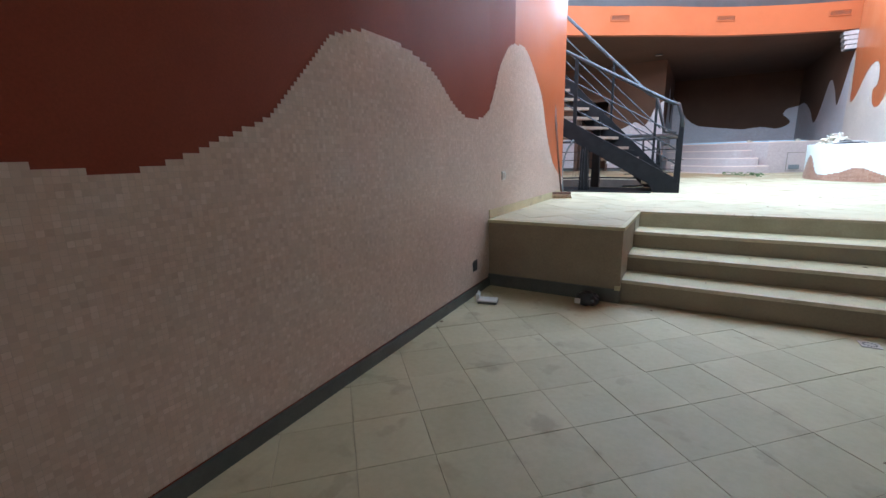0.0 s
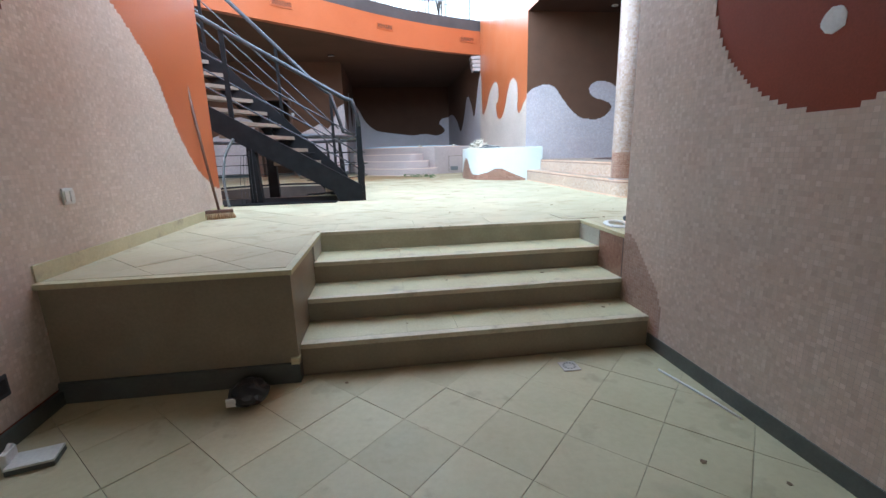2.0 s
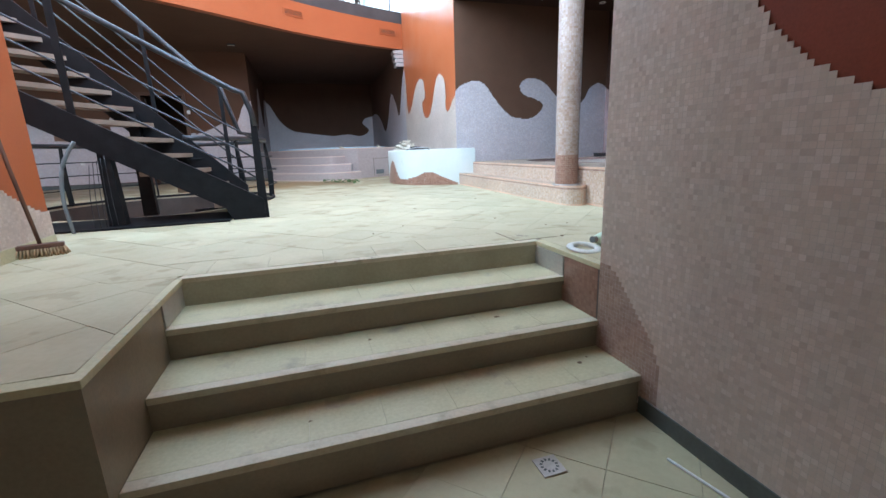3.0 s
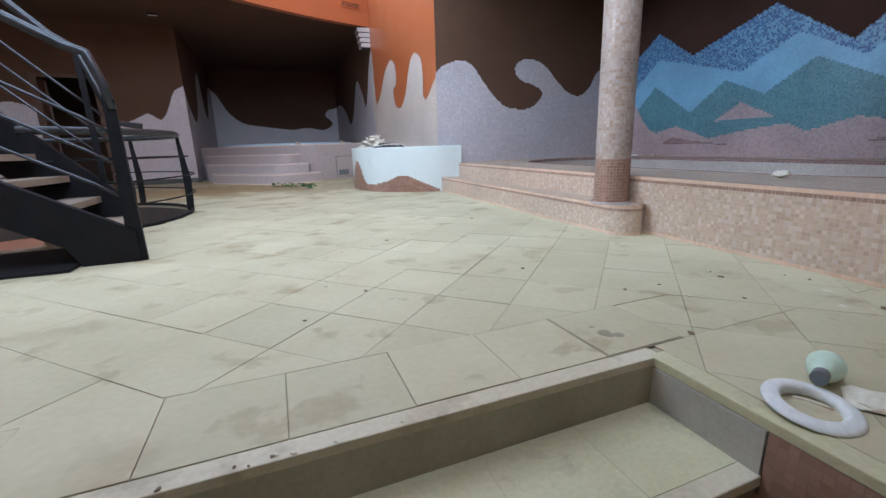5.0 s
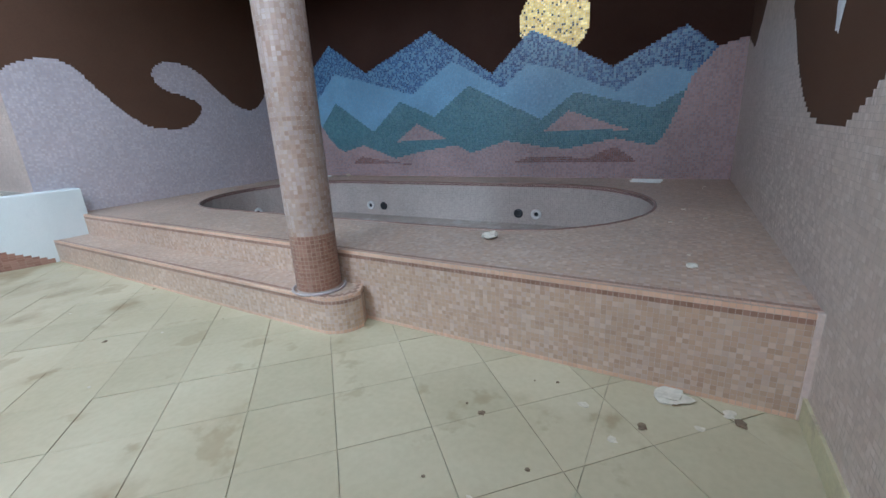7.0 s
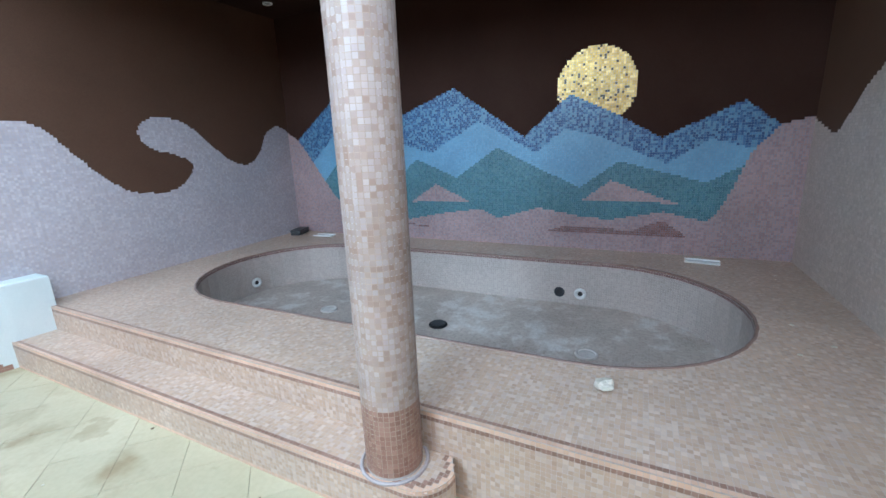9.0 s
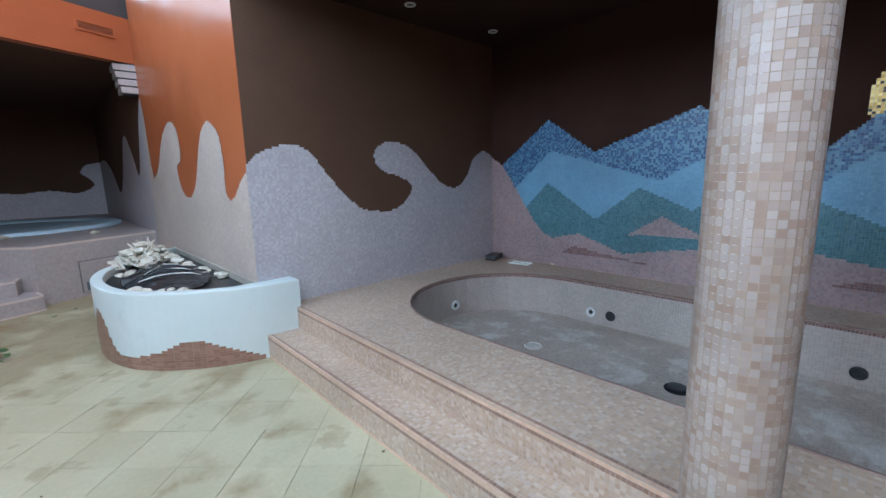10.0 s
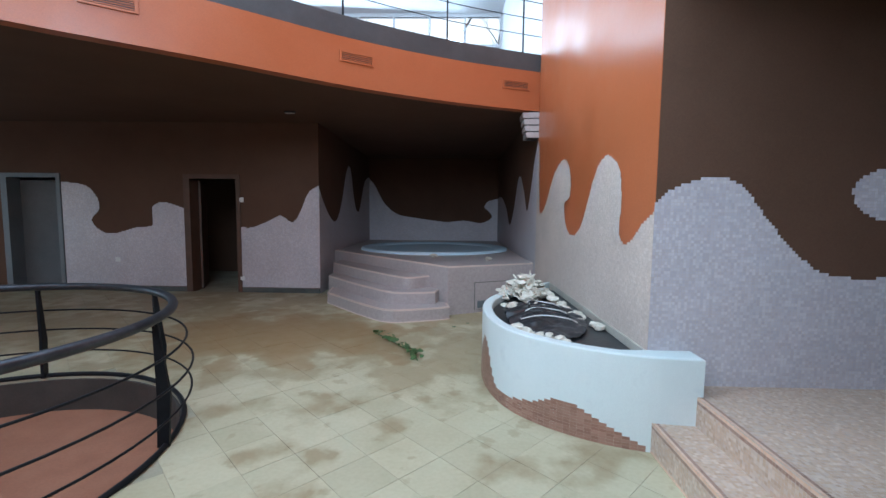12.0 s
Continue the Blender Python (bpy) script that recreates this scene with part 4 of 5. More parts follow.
tub_deck = structure("tub_deck", prism(DECK_LINE, 0.3, TUB_DECK - 0.022), PINK_STONE, "pink mosaic deck around a round white tub", "deck")
part("nosing", prism(DECK_LINE[:3] + [(SIDE, 14.8), (2.25, 14.2), (0.1, 16.5), (-0.24, 16.45)], TUB_DECK - 0.022, TUB_DECK), PEACH_STONE, tub_deck, "peach nosing")
part("deck_top", prism(inset(DECK_LINE, 0.035), TUB_DECK - 0.02, TUB_DECK + 0.002), PINK_STONE, tub_deck)
TUB_STEPS = ([(0.15, 14.59), (0.80, 13.86), (1.195, 13.47), (1.36, 13.375), (1.54, 13.36), (2.05, 13.53), (2.24, 13.63)],
             [(-0.03, 15.27), (0.60, 14.50), (1.10, 13.96), (1.30, 13.77), (1.47, 13.685), (1.80, 13.72), (2.02, 13.78)],
             [(-0.085, 15.77), (0.60, 14.93), (1.25, 14.22), (1.45, 14.02), (1.58, 13.94), (1.72, 14.0), (1.85, 14.13)])
for k, front in enumerate(TUB_STEPS):
    z = UP + 0.186 * (k + 1)
    outline = curve(front, 4) + [(2.12, 14.3), (-0.05, 16.40)]
    st = structure("tub_step", prism(outline, 0.3, z - 0.022), PINK_STONE, "pink mosaic step up to the tub", "step")
    part("nosing", prism(outline, z - 0.022, z), PEACH_STONE, st, "peach nosing")
    part("tread", prism(inset(outline, 0.035), z - 0.02, z + 0.002), PINK_STONE, st)
    if k == 0:
        part("base_line", prism(inset(outline, -0.008), UP, UP + 0.014), PEACH_STONE, st, "pale edge along the floor")
tub = thing("round_tub", (1.85, 17.15, TUB_DECK), "round white hot tub set in the mosaic deck", "tub")
bm = bmesh.new()
prof = [(1.64, 0.0), (1.64, 0.04), (1.59, 0.055), (1.42, 0.05), (1.37, 0.03), (1.34, 0.0)]
rings = []
for r, z in prof:
    rings.append([bm.verts.new((r * math.cos(i * math.tau / 72), r * math.sin(i * math.tau / 72), z)) for i in range(72)])
for a, b in zip(rings, rings[1:]):
    for i in range(72):
        f = bm.faces.new((a[i], a[(i + 1) % 72], b[(i + 1) % 72], b[i]))
        f.smooth = True
part("rim", bm, TUB_WHITE, tub)
bm = bmesh.new()
bmesh.ops.create_circle(bm, cap_ends=True, segments=64, radius=1.40, matrix=Matrix.Translation((0, 0, 0.012)))
part("tub_bottom", bm, TUB_WHITE, tub)

# ---- steel stair: winds up to the gallery, shallow on its outer side and steep on its inner ----
stair = thing("steel_stair", (0.54, 7.60, UP), "winding black steel stair with pale open treads", "stair")
OUTER, INNER, WIDE = 0.575, 1.0, 1.0       # slopes of the two stringers, and their distance
RISE = 0.168


def beam(pts, y0, y1):
    bm = bmesh.new()
    a, b = [bm.verts.new((x, y0, z)) for x, z in pts], [bm.verts.new((x, y1, z)) for x, z in pts]
    bm.faces.new(a)
    bm.faces.new(b[::-1])
    for i in range(len(pts)):
        bm.faces.new((a[i], b[i], b[(i + 1) % len(pts)], a[(i + 1) % len(pts)]))
    bmesh.ops.recalc_face_normals(bm, faces=bm.faces)
    return bm


def outer_z(x):
    return 0.20 - OUTER * (x + 0.05)


def inner_z(x):
    return 0.30 - INNER * (x + 0.26)


part("stringer", beam([(0.0, 0.0), (0.0, 0.19), (-5.8, outer_z(-5.8)), (-5.8, outer_z(-5.8) - 0.25), (-0.36, 0.12), (-0.30, 0.0)], 0.0, 0.05), METAL, stair)
part("stringer", beam([(-0.26, 0.0), (-0.26, 0.28), (-3.6, inner_z(-3.6)), (-3.6, inner_z(-3.6) - 0.34), (-0.52, 0.0)], WIDE, WIDE + 0.05), METAL, stair)
for k in range(1, 21):
    z = RISE * k
    xo, xi = -0.05 - (z - 0.10) / OUTER, -0.26 - (z - 0.12) / INNER
    outline = [(xo + 0.02, 0.052), (xi + 0.02, WIDE - 0.002), (xi - 0.20, WIDE - 0.002), (xo - 0.30, 0.052)]
    bm = prism(outline, z - 0.045, z)
    part("tread", bm, STAIR_TREAD, stair, "pale wooden tread")


def bar(name, pts, r, mat=RAIL):
    part(name, tube(pts, r, 8), mat, stair)


for h, r, nm in ((0.97, 0.026, "handrail"), (0.60, 0.009, "rod"), (0.41, 0.009, "rod"), (0.22, 0.009, "rod")):
    z0, z1 = outer_z(-0.16) + h, outer_z(-5.7) + h
    lead = [(-0.0, 0.025, 0.9), (-0.02, 0.025, 1.04), (-0.07, 0.025, z0 - 0.03)] if nm == "handrail" else [(-0.02, 0.025, z0 - 0.10)]
    bar(nm, lead + [(-0.16, 0.025, z0), (-5.7, 0.025, z1)], r)
    y = WIDE + 0.025
    z0, z1 = inner_z(-0.55) + h * 0.93, inner_z(-3.5) + h * 0.93
    lead = [(-0.12, y + 0.1, 0.86), (-0.28, y + 0.04, 0.89), (-0.42, y, z0 - 0.08)] if nm == "handrail" else [(-0.34, y, z0 - 0.21)]
    bar(nm, lead + [(-0.55, y, z0), (-3.5, y, z1)], r)
part("newel_post", beam([(-0.06, 0.0), (0.03, 0.0), (0.02, 0.95), (-0.035, 0.98)], 0.012, 0.038), METAL, stair)
for x in (-1.46, -2.9, -4.3):
    part("post", boxes((x - 0.028, 0.015, outer_z(x) - 0.05, x + 0.028, 0.035, outer_z(x) + 1.0), bevel=0.003), METAL, stair)
for x in (-0.42, -1.1, -2.0, -3.0):
    part("post", boxes((x - 0.02, WIDE + 0.015, inner_z(x) - 0.1, x + 0.02, WIDE + 0.035, inner_z(x) + 0.93), bevel=0.003), METAL, stair)
part("prop", beam([(-1.36, 0.0), (-1.22, 0.0), (-1.25, 0.72), (-1.34, 0.76)], 0.02, 0.12), METAL, stair)
part("prop", beam([(-1.36, 0.0), (-1.22, 0.0), (-1.25, 1.1), (-1.34, 1.1)], 0.90, 0.98), METAL, stair)
part("base_plate", boxes((-2.3, -0.12, 0.0, -0.32, 0.62, 0.018), bevel=0.003), METAL, stair, "black sheet for the dark shade under the flight")

# ---- railing round the pit ----
railing = thing("pit_railing", (PIT[0], PIT[1], UP), "curved black steel railing round a sunken pit", "railing")
A0, A1 = radians(-62), radians(232)


def arc(r, z, n=56):
    return [(r * math.cos(a), r * math.sin(a), z) for a in np.linspace(A0, A1, n)]


part("top_rail", tube(arc(1.42, 0.84), 0.032, 10), RAIL, railing)
part("base_ring", tube(arc(1.46, 0.012), 0.02, 6), METAL, railing)
for z, r in ((0.61, 1.50), (0.42, 1.535), (0.22, 1.52)):
    part("rod", tube(arc(r, z), 0.008, 6), METAL, railing)
for a in map(radians, (-36, 12, 60, 108, 156, 204, 232)):
    bm = bmesh.new()
    rot = Matrix.Rotation(a, 4, "Z")
    pts = [(1.41, 0.0), (1.48, 0.0), (1.50, 0.35), (1.44, 0.83), (1.41, 0.83), (1.42, 0.35)]
    p, q = [bm.verts.new(rot @ Vector((x, -0.012, z))) for x, z in pts], [bm.verts.new(rot @ Vector((x, 0.012, z))) for x, z in pts]
    bm.faces.new(p)
    bm.faces.new(q[::-1])
    for i in range(6):
        bm.faces.new((p[i], q[i], q[(i + 1) % 6], p[(i + 1) % 6]))
    bmesh.ops.recalc_face_normals(bm, faces=bm.faces)
    part("post", bm, METAL, railing)

# ---- gallery details ----
GLINE = gallery_line(0.0)


def on_gallery(x):
    """The point on the gallery's edge at x, and the way along it."""
    for (ax, ay), (bx, by) in zip(GLINE, GLINE[1:]):
        if ax <= x <= bx:
            t = (x - ax) / (bx - ax)
            return Vector((x, ay + (by - ay) * t, 0)), math.atan2(by - ay, bx - ax)
    return Vector((*GLINE[-1], 0)), 0.0


def air_vent(x):
    p, a = on_gallery(x)
    v = thing("air_vent", Matrix.Translation((p.x, p.y, 4.095)) @ Matrix.Rotation(a, 4, "Z"), "orange slatted air vent in the gallery fascia", "vent", "vents along the fascia")
    part("backing", boxes((-0.20, -0.006, -0.045, 0.20, 0.02, 0.045)), DARK_TRIM, v, "dark duct opening")
    part("frame", boxes((-0.23, -0.02, 0.045, 0.23, 0.0, 0.065), (-0.23, -0.02, -0.065, 0.23, 0.0, -0.045), (-0.23, -0.02, -0.045, -0.20, 0.0, 0.045), (0.20, -0.02, -0.045, 0.23, 0.0, 0.045)), ORANGE, v)
    for k in range(4):
        z = -0.033 + 0.022 * k
        part("slat", boxes((-0.20, -0.018, z - 0.005, 0.20, -0.004, z + 0.004)), ORANGE, v)


for x in (-3.1, -1.0, 1.02, 3.2):
    air_vent(x)

guard = thing("gallery_railing", (0, 0, 4.60), "thin dark steel railing with wires along the gallery", "railing")
for h, r in ((0.30, 0.006), (0.55, 0.006), (0.80, 0.006), (1.02, 0.018)):
    part("wire" if r < 0.01 else "top_rail", tube([(x, y, h) for x, y in gallery_line(0.1)], r, 6), RAIL, guard)
for x in (-6.4, -4.9, -3.4, -1.9, -0.5, 0.9, 2.2, 3.35):
    p, a = on_gallery(x)
    part("post", tube([(p.x - 0.1 * math.sin(a), p.y + 0.1 * math.cos(a), 0.0), (p.x - 0.1 * math.sin(a), p.y + 0.1 * math.cos(a), 1.02)], 0.014, 6), RAIL, guard)

GLASS, gnt, gb = material("window_glass", 0.02)
gb.inputs["Transmission Weight"].default_value, gb.inputs["IOR"].default_value = 1.0, 1.1
gb.inputs["Base Color"].default_value = (0.95, 0.98, 1.0, 1)
WHITE_FRAME = surface("white_window_frame", (0.62, 0.66, 0.7), (0.7, 0.74, 0.78), 3.0, 0.5)
window = thing("window_1", (0, 20.42, 4.9), "long white-framed window band behind the gallery", "window", kind="structure")
part("window_frame", boxes((-8.0, 0.0, 0.0, SIDE, 0.1, 0.07), (-8.0, 0.0, 3.0, SIDE, 0.1, 3.1), (-8.0, 0.0, 2.15, SIDE, 0.1, 2.23)), WHITE_FRAME, window)
for i in range(12):
    x = -7.95 + 1.05 * i
    part("mullion", boxes((x - 0.03, -0.01, 0.07, x + 0.03, 0.11, 3.0)), WHITE_FRAME, window)
    if i < 11:
        pane = part("pane", boxes((x + 0.03, 0.05, 0.07, x + 1.02, 0.056, 3.0)), GLASS, window)
        pane.visible_shadow = False

BARK = surface("grey_bark", (0.24, 0.22, 0.20), (0.32, 0.29, 0.26), 6.0, 0.9)


def bare_tree(at, tall, seed):
    rng = random.Random(seed)
    tree = thing("tree", at, "bare grey winter tree outside the windows", "tree")
    trunk_bm, limb_bm = bmesh.new(), bmesh.new()
    tube([(0, 0, 0), (0.05, 0.02, tall * 0.3), (0.0, 0.06, tall * 0.6), (0.08, 0.0, tall)], 0.17, 8, trunk_bm, taper=0.05)

    def limb(p, d, length, r, depth):
        pts, q = [p], p
        for _ in range(4):
            d = (d + Vector((rng.uniform(-0.25, 0.25), rng.uniform(-0.25, 0.25), rng.uniform(-0.08, 0.22)))).normalized()
            q = q + d * length / 4
            pts.append(q)
        tube(pts, r, 5, limb_bm, taper=r * 0.45)
        if depth:
            for k in range(3):
                s = pts[rng.randint(1, 4)]
                limb(s, (d + Vector((rng.uniform(-1, 1), rng.uniform(-1, 1), rng.uniform(-0.2, 0.7)))).normalized(), length * 0.62, r * 0.55, depth - 1)
    for k in range(11):
        z = tall * rng.uniform(0.35, 0.98)
        a = rng.uniform(0, math.tau)
        limb(Vector((0.03, 0.03, z)), Vector((math.cos(a), math.sin(a), 0.55)), rng.uniform(1.6, 3.0), 0.06, 2)
    part("trunk", trunk_bm, BARK, tree)
    part("crown", limb_bm, BARK, tree)


SKY_GLOW, snt, sb = material("overcast_sky", 1.0)
sb.inputs["Base Color"].default_value = (0.8, 0.85, 0.9, 1)
sb.inputs["Emission Color"].default_value, sb.inputs["Emission Strength"].default_value = (0.86, 0.94, 1.0, 1), 1.5
structure("backdrop", boxes((-90, 110, -1, 90, 110.5, 70)), SKY_GLOW, "bright overcast sky far beyond the windows", "backdrop")
structure("ground", boxes((-60, 20.7, -0.6, 60, 120, -0.5)), PIT_FLOOR, "bare earth outside the building", "ground")
for at, tall, seed in (((2.2, 26.5, -0.5), 10.5, 3), ((-1.5, 28.0, -0.5), 11.5, 8), ((4.6, 30.0, -0.5), 12.0, 5)):
    bare_tree(at, tall, seed)

# bracket of stacked courses under the gallery's end
bracket = thing("wall_bracket", (SIDE - 0.004, 14.42, 3.33), "stepped bracket of pale stacked slabs under the gallery", "bracket")
for k in range(4):
    z = 0.1 * k
    part("slab", boxes((-0.20 - 0.02 * k, -0.14, z + 0.006, 0.0, 0.16, z + 0.088), bevel=0.004), PINK_STONE, bracket)
part("core", boxes((-0.16, -0.12, 0.0, 0.0, 0.14, 0.405)), DARK_TRIM, bracket, "dark recessed core")

# ---- doorways ----
WOOD = surface("brown_door_wood", (0.085, 0.042, 0.026), (0.12, 0.06, 0.036), 5.0, 0.6)
PALE_DOOR = surface("pale_grey_door", (0.13, 0.15, 0.16), (0.17, 0.19, 0.20), 2.0, 0.55)
for i, ((x0, x1), mat, lab) in enumerate(zip(DOORS, (WOOD, PALE_DOOR), ("open doorway with a brown wooden frame", "open doorway with a pale grey frame"))):
    d = thing("door_%d" % (i + 1), ((x0 + x1) / 2, BACK, UP), lab, "doorway", kind="structure")
    w = (x1 - x0) / 2
    part("jamb", boxes((-w - 0.10, -0.02, 0.0, -w + 0.02, 0.27, 2.15), bevel=0.004), mat, d)
    part("jamb", boxes((w - 0.02, -0.02, 0.0, w + 0.06, 0.27, 2.15), bevel=0.004), mat, d)
    part("lintel", boxes((-w - 0.10, -0.02, 2.15, w + 0.06, 0.27, 2.23), bevel=0.004), mat, d)
    leaf = part("door_leaf", boxes((0.0, 0.0, 0.01, 0.04, 2 * w - 0.05, 2.12), bevel=0.004), mat, d, "door leaf swung open into the room" if i == 0 else "pale door leaf left ajar")
    leaf.matrix_basis = pose(-w + 0.02, 0.26, 0, 0, 0, 24 if i == 0 else -68)
    part("door_handle", tube([(0.04, 2 * w - 0.13, 1.0), (0.09, 2 * w - 0.13, 1.0), (0.09, 2 * w - 0.23, 1.0)], 0.009, 6), RAIL, leaf)

PLASTIC = surface("white_plastic", (0.72, 0.72, 0.69), (0.78, 0.78, 0.75), 8.0, 0.4)


def wall_plate(name, m, label, category, w=0.08, h=0.08, rockers=1):
    """A plastic plate on a wall; its back lies in the local xz plane, its front looks along -y."""
    t = thing(name, m, label, category)
    part("plate", boxes((-w / 2, -0.012, -h / 2, w / 2, 0.0, h / 2), bevel=0.003), PLASTIC, t)
    for k in range(rockers):
        x = (k - (rockers - 1) / 2) * w / rockers
        part("rocker", boxes((x - w * 0.36 / rockers, -0.018, -h * 0.34, x + w * 0.36 / rockers, -0.011, h * 0.34), bevel=0.002), PLASTIC, t)
    return t


ON_LEFT = lambda y, z: Matrix.Translation((LEFT + 0.005, y, z)) @ Matrix.Rotation(radians(90), 4, "Z")
wall_plate("light_switch", ON_LEFT(4.70, 0.985), "white double light switch on grey mosaic", "switch", 0.08, 0.085, 2)
sock = thing("wall_socket", ON_LEFT(4.05, 0.225), "dark empty socket box set in the mosaic wall", "socket")
part("frame", boxes((-0.05, -0.012, -0.05, 0.05, 0.002, 0.05), bevel=0.003), DARK_TRIM, sock)
part("opening", boxes((-0.035, -0.014, -0.03, 0.035, -0.011, 0.03)), BLACK_LINER, sock)
for x, z in ((-1.74, 0.87), (-1.72, 2.36), (-4.15, 1.2)):
    wall_plate("light_switch", Matrix.Translation((x, BACK - 0.004, z)), "small white switch plate on the back wall", "switch", 0.09, 0.09, 1)

# spots in the pool ceiling, exit light under the gallery
for x, y in ((5.07, 9.98), (6.25, 9.96), (5.07, 7.4), (6.25, 7.4), (5.07, 5.6), (6.25, 5.6)):
    s = thing("ceiling_spot", (x, y, ALCOVE_TOP), "small unlit white downlight in the brown ceiling", "downlight", "downlights over the pool")
    part("trim_ring", tube([(0.045 * math.cos(a), 0.045 * math.sin(a), -0.005) for a in np.linspace(0, math.tau, 20)[:-1]], 0.01, 6, closed=True), PLASTIC, s)
    bm = bmesh.new()
    bmesh.ops.create_circle(bm, cap_ends=True, segments=20, radius=0.04, matrix=Matrix.Translation((0, 0, -0.004)))
    part("lens", bm, RAIL, s)
for x, y in ((-0.42, 14.55),):
    s = thing("exit_light", (x, y, GALLERY + 0.045), "small pale lamp under the dark gallery", "lamp")
    part("housing", boxes((-0.085, -0.03, -0.03, 0.085, 0.03, 0.0), bevel=0.006), RAIL, s)
    part("diffuser", boxes((-0.075, -0.024, -0.036, 0.075, 0.024, -0.03), bevel=0.003), PLASTIC, s)

# ---- pool fittings ----


def disc(bm, r, z0, z1, n=24):
    bmesh.ops.create_cone(bm, cap_ends=True, segments=n, radius1=r, radius2=r, depth=abs(z1 - z0), matrix=Matrix.Translation((0, 0, (z0 + z1) / 2)))
    return bm


def nozzle(m, dark):
    t = thing("pool_jet", m, "dark open suction port in the pool wall" if dark else "white round water jet in the pool wall", "nozzle", "nozzles in the pool")
    ring = [(0.040 * math.cos(a), 0.040 * math.sin(a), 0.004) for a in np.linspace(0, math.tau, 20)[:-1]]
    part("flange", tube(ring, 0.016 if not dark else 0.009, 8, closed=True), RAIL if dark else PLASTIC, t)
    part("bore", disc(bmesh.new(), 0.034 if dark else 0.020, -0.004, 0.006), BLACK_LINER, t, "black bore")


FACE_W = lambda y, z: Matrix.Translation((PX + PR - 0.014, y, z)) @ Matrix.Rotation(radians(-90), 4, "Y")
for y, z, dark in ((6.54, 0.685, False), (6.73, 0.685, True), (8.67, 0.69, False), (8.47, 0.69, True)):
    nozzle(FACE_W(y, z), dark)
nozzle(Matrix.Translation((PX + (PR - 0.014) * math.cos(radians(80)), PY + PL - PR + (PR - 0.014) * math.sin(radians(80)), 0.69)) @ Matrix.Rotation(radians(80) - math.pi, 4, "Z") @ Matrix.Rotation(radians(90), 4, "Y"), False)
for x, y, dark in ((5.32, 8.75, False), (5.36, 7.60, True), (5.26, 6.37, False)):
    t = thing("pool_drain", (x, y, POOL_FLOOR + 0.004), "round drain fitting on the pool floor", "drain", "drains in the pool")
    part("collar", tube([(0.07 * math.cos(a), 0.07 * math.sin(a), 0.008) for a in np.linspace(0, math.tau, 20)[:-1]], 0.012, 8, closed=True), METAL if dark else GROUT_PALE, t)
    part("cap", disc(bmesh.new(), 0.062, 0.0, 0.028 if dark else 0.012), BLACK_LINER if dark else GROUT_PALE, t)


def lump(r, seed, flat=0.6, rough=0.45, sub=2):
    """A broken, uneven lump."""
    bm = bmesh.new()
    bmesh.ops.create_icosphere(bm, subdivisions=sub, radius=r)
    for v in bm.verts:
        n = noise.noise(v.co * (2.2 / r) * 0.6 + Vector((seed * 3.1, seed * 1.7, seed))) * rough + noise.noise(v.co * (5.0 / r) * 0.6 + Vector((seed, 0, 0))) * rough * 0.5
        v.co *= 1 + n
        v.co.z *= flat
    low = min(v.co.z for v in bm.verts)
    for v in bm.verts:
        v.co.z -= low
    return bm


def flake(at, r, seed, mat, name, label, category, group=""):
    t = link(name, lump(r * (0.6 if mat is DIRT else 0.9), seed, 0.22 if mat is DIRT else 0.10, 0.9), mat)
    t.location = at
    t.rotation_euler = (0, 0, seed * 1.3)
    return tagged(t, label, category, group)


SAND = surface("cream_crumb", (0.62, 0.57, 0.45), (0.74, 0.69, 0.57), 14.0, 0.8)
DIRT = surface("brown_dirt", (0.16, 0.11, 0.07), (0.26, 0.19, 0.12), 16.0, 0.9)
for (x, y, r), k in zip(((3.645, 5.24, 0.075), (3.62, 5.06, 0.028), (3.47, 5.52, 0.020), (3.33, 5.40, 0.020), (3.5, 5.15, 0.016)), range(5)):
    flake((x, y, UP), r * 0.85, k + 1, SAND, "plaster_flake", "cream flake of fallen plaster on the tiles", "debris", "flakes on the floor")
for (x, y, r), k in zip(((3.43, 5.32, 0.026), (3.27, 5.84, 0.022), (3.58, 5.03, 0.03), (2.62, 5.47, 0.02), (2.75, 5.9, 0.014), (2.05, 7.4, 0.02), (1.7, 6.4, 0.016), (2.95, 7.9, 0.02)), range(8)):
    flake((x, y, UP), r, k + 11, DIRT, "dirt_clod", "dark brown clod of dirt on the tiles", "debris", "clods on the floor")
for (x, y, r), k in zip(((1.9, 4.98, 0.018), (2.18, 4.62, 0.016), (2.25, 4.66, 0.010), (1.2, 4.95, 0.012), (0.9, 4.6, 0.010)), range(5)):
    flake((x, y, 0.15 if y < 4.74 else 0.30), r, k + 31, DIRT, "dirt_clod", "dark crumb of dirt on a stone tread", "debris", "clods on the floor")
for (x, y, r), k in zip(((4.19, 6.185, 0.045), (4.03, 5.21, 0.022), (6.70, 9.42, 0.03)), range(3)):
    t = link("shell", lump(r, k + 21, 0.45, 0.5), SHELL)
    t.location = (x, y, DECK)
    tagged(t, "bleached white shell lying on the pool deck", "shell", "shells on the deck")
for x, y in ((1.93, 15.17), (2.89, 14.80)):
    t = link("shell", lump(0.06, x, 0.5, 0.5), SHELL)
    t.location = (x, y, TUB_DECK)
    tagged(t, "bleached white shell lying on the tub deck", "shell", "shells on the deck")
case = thing("black_case", Matrix.Translation((6.55, 10.2, DECK)) @ Matrix.Rotation(0.3, 4, "Z"), "flat black plastic case on the pool deck", "case")
part("body", boxes((-0.13, -0.07, 0.0, 0.13, 0.07, 0.05), bevel=0.012), BLACK_LINER, case)
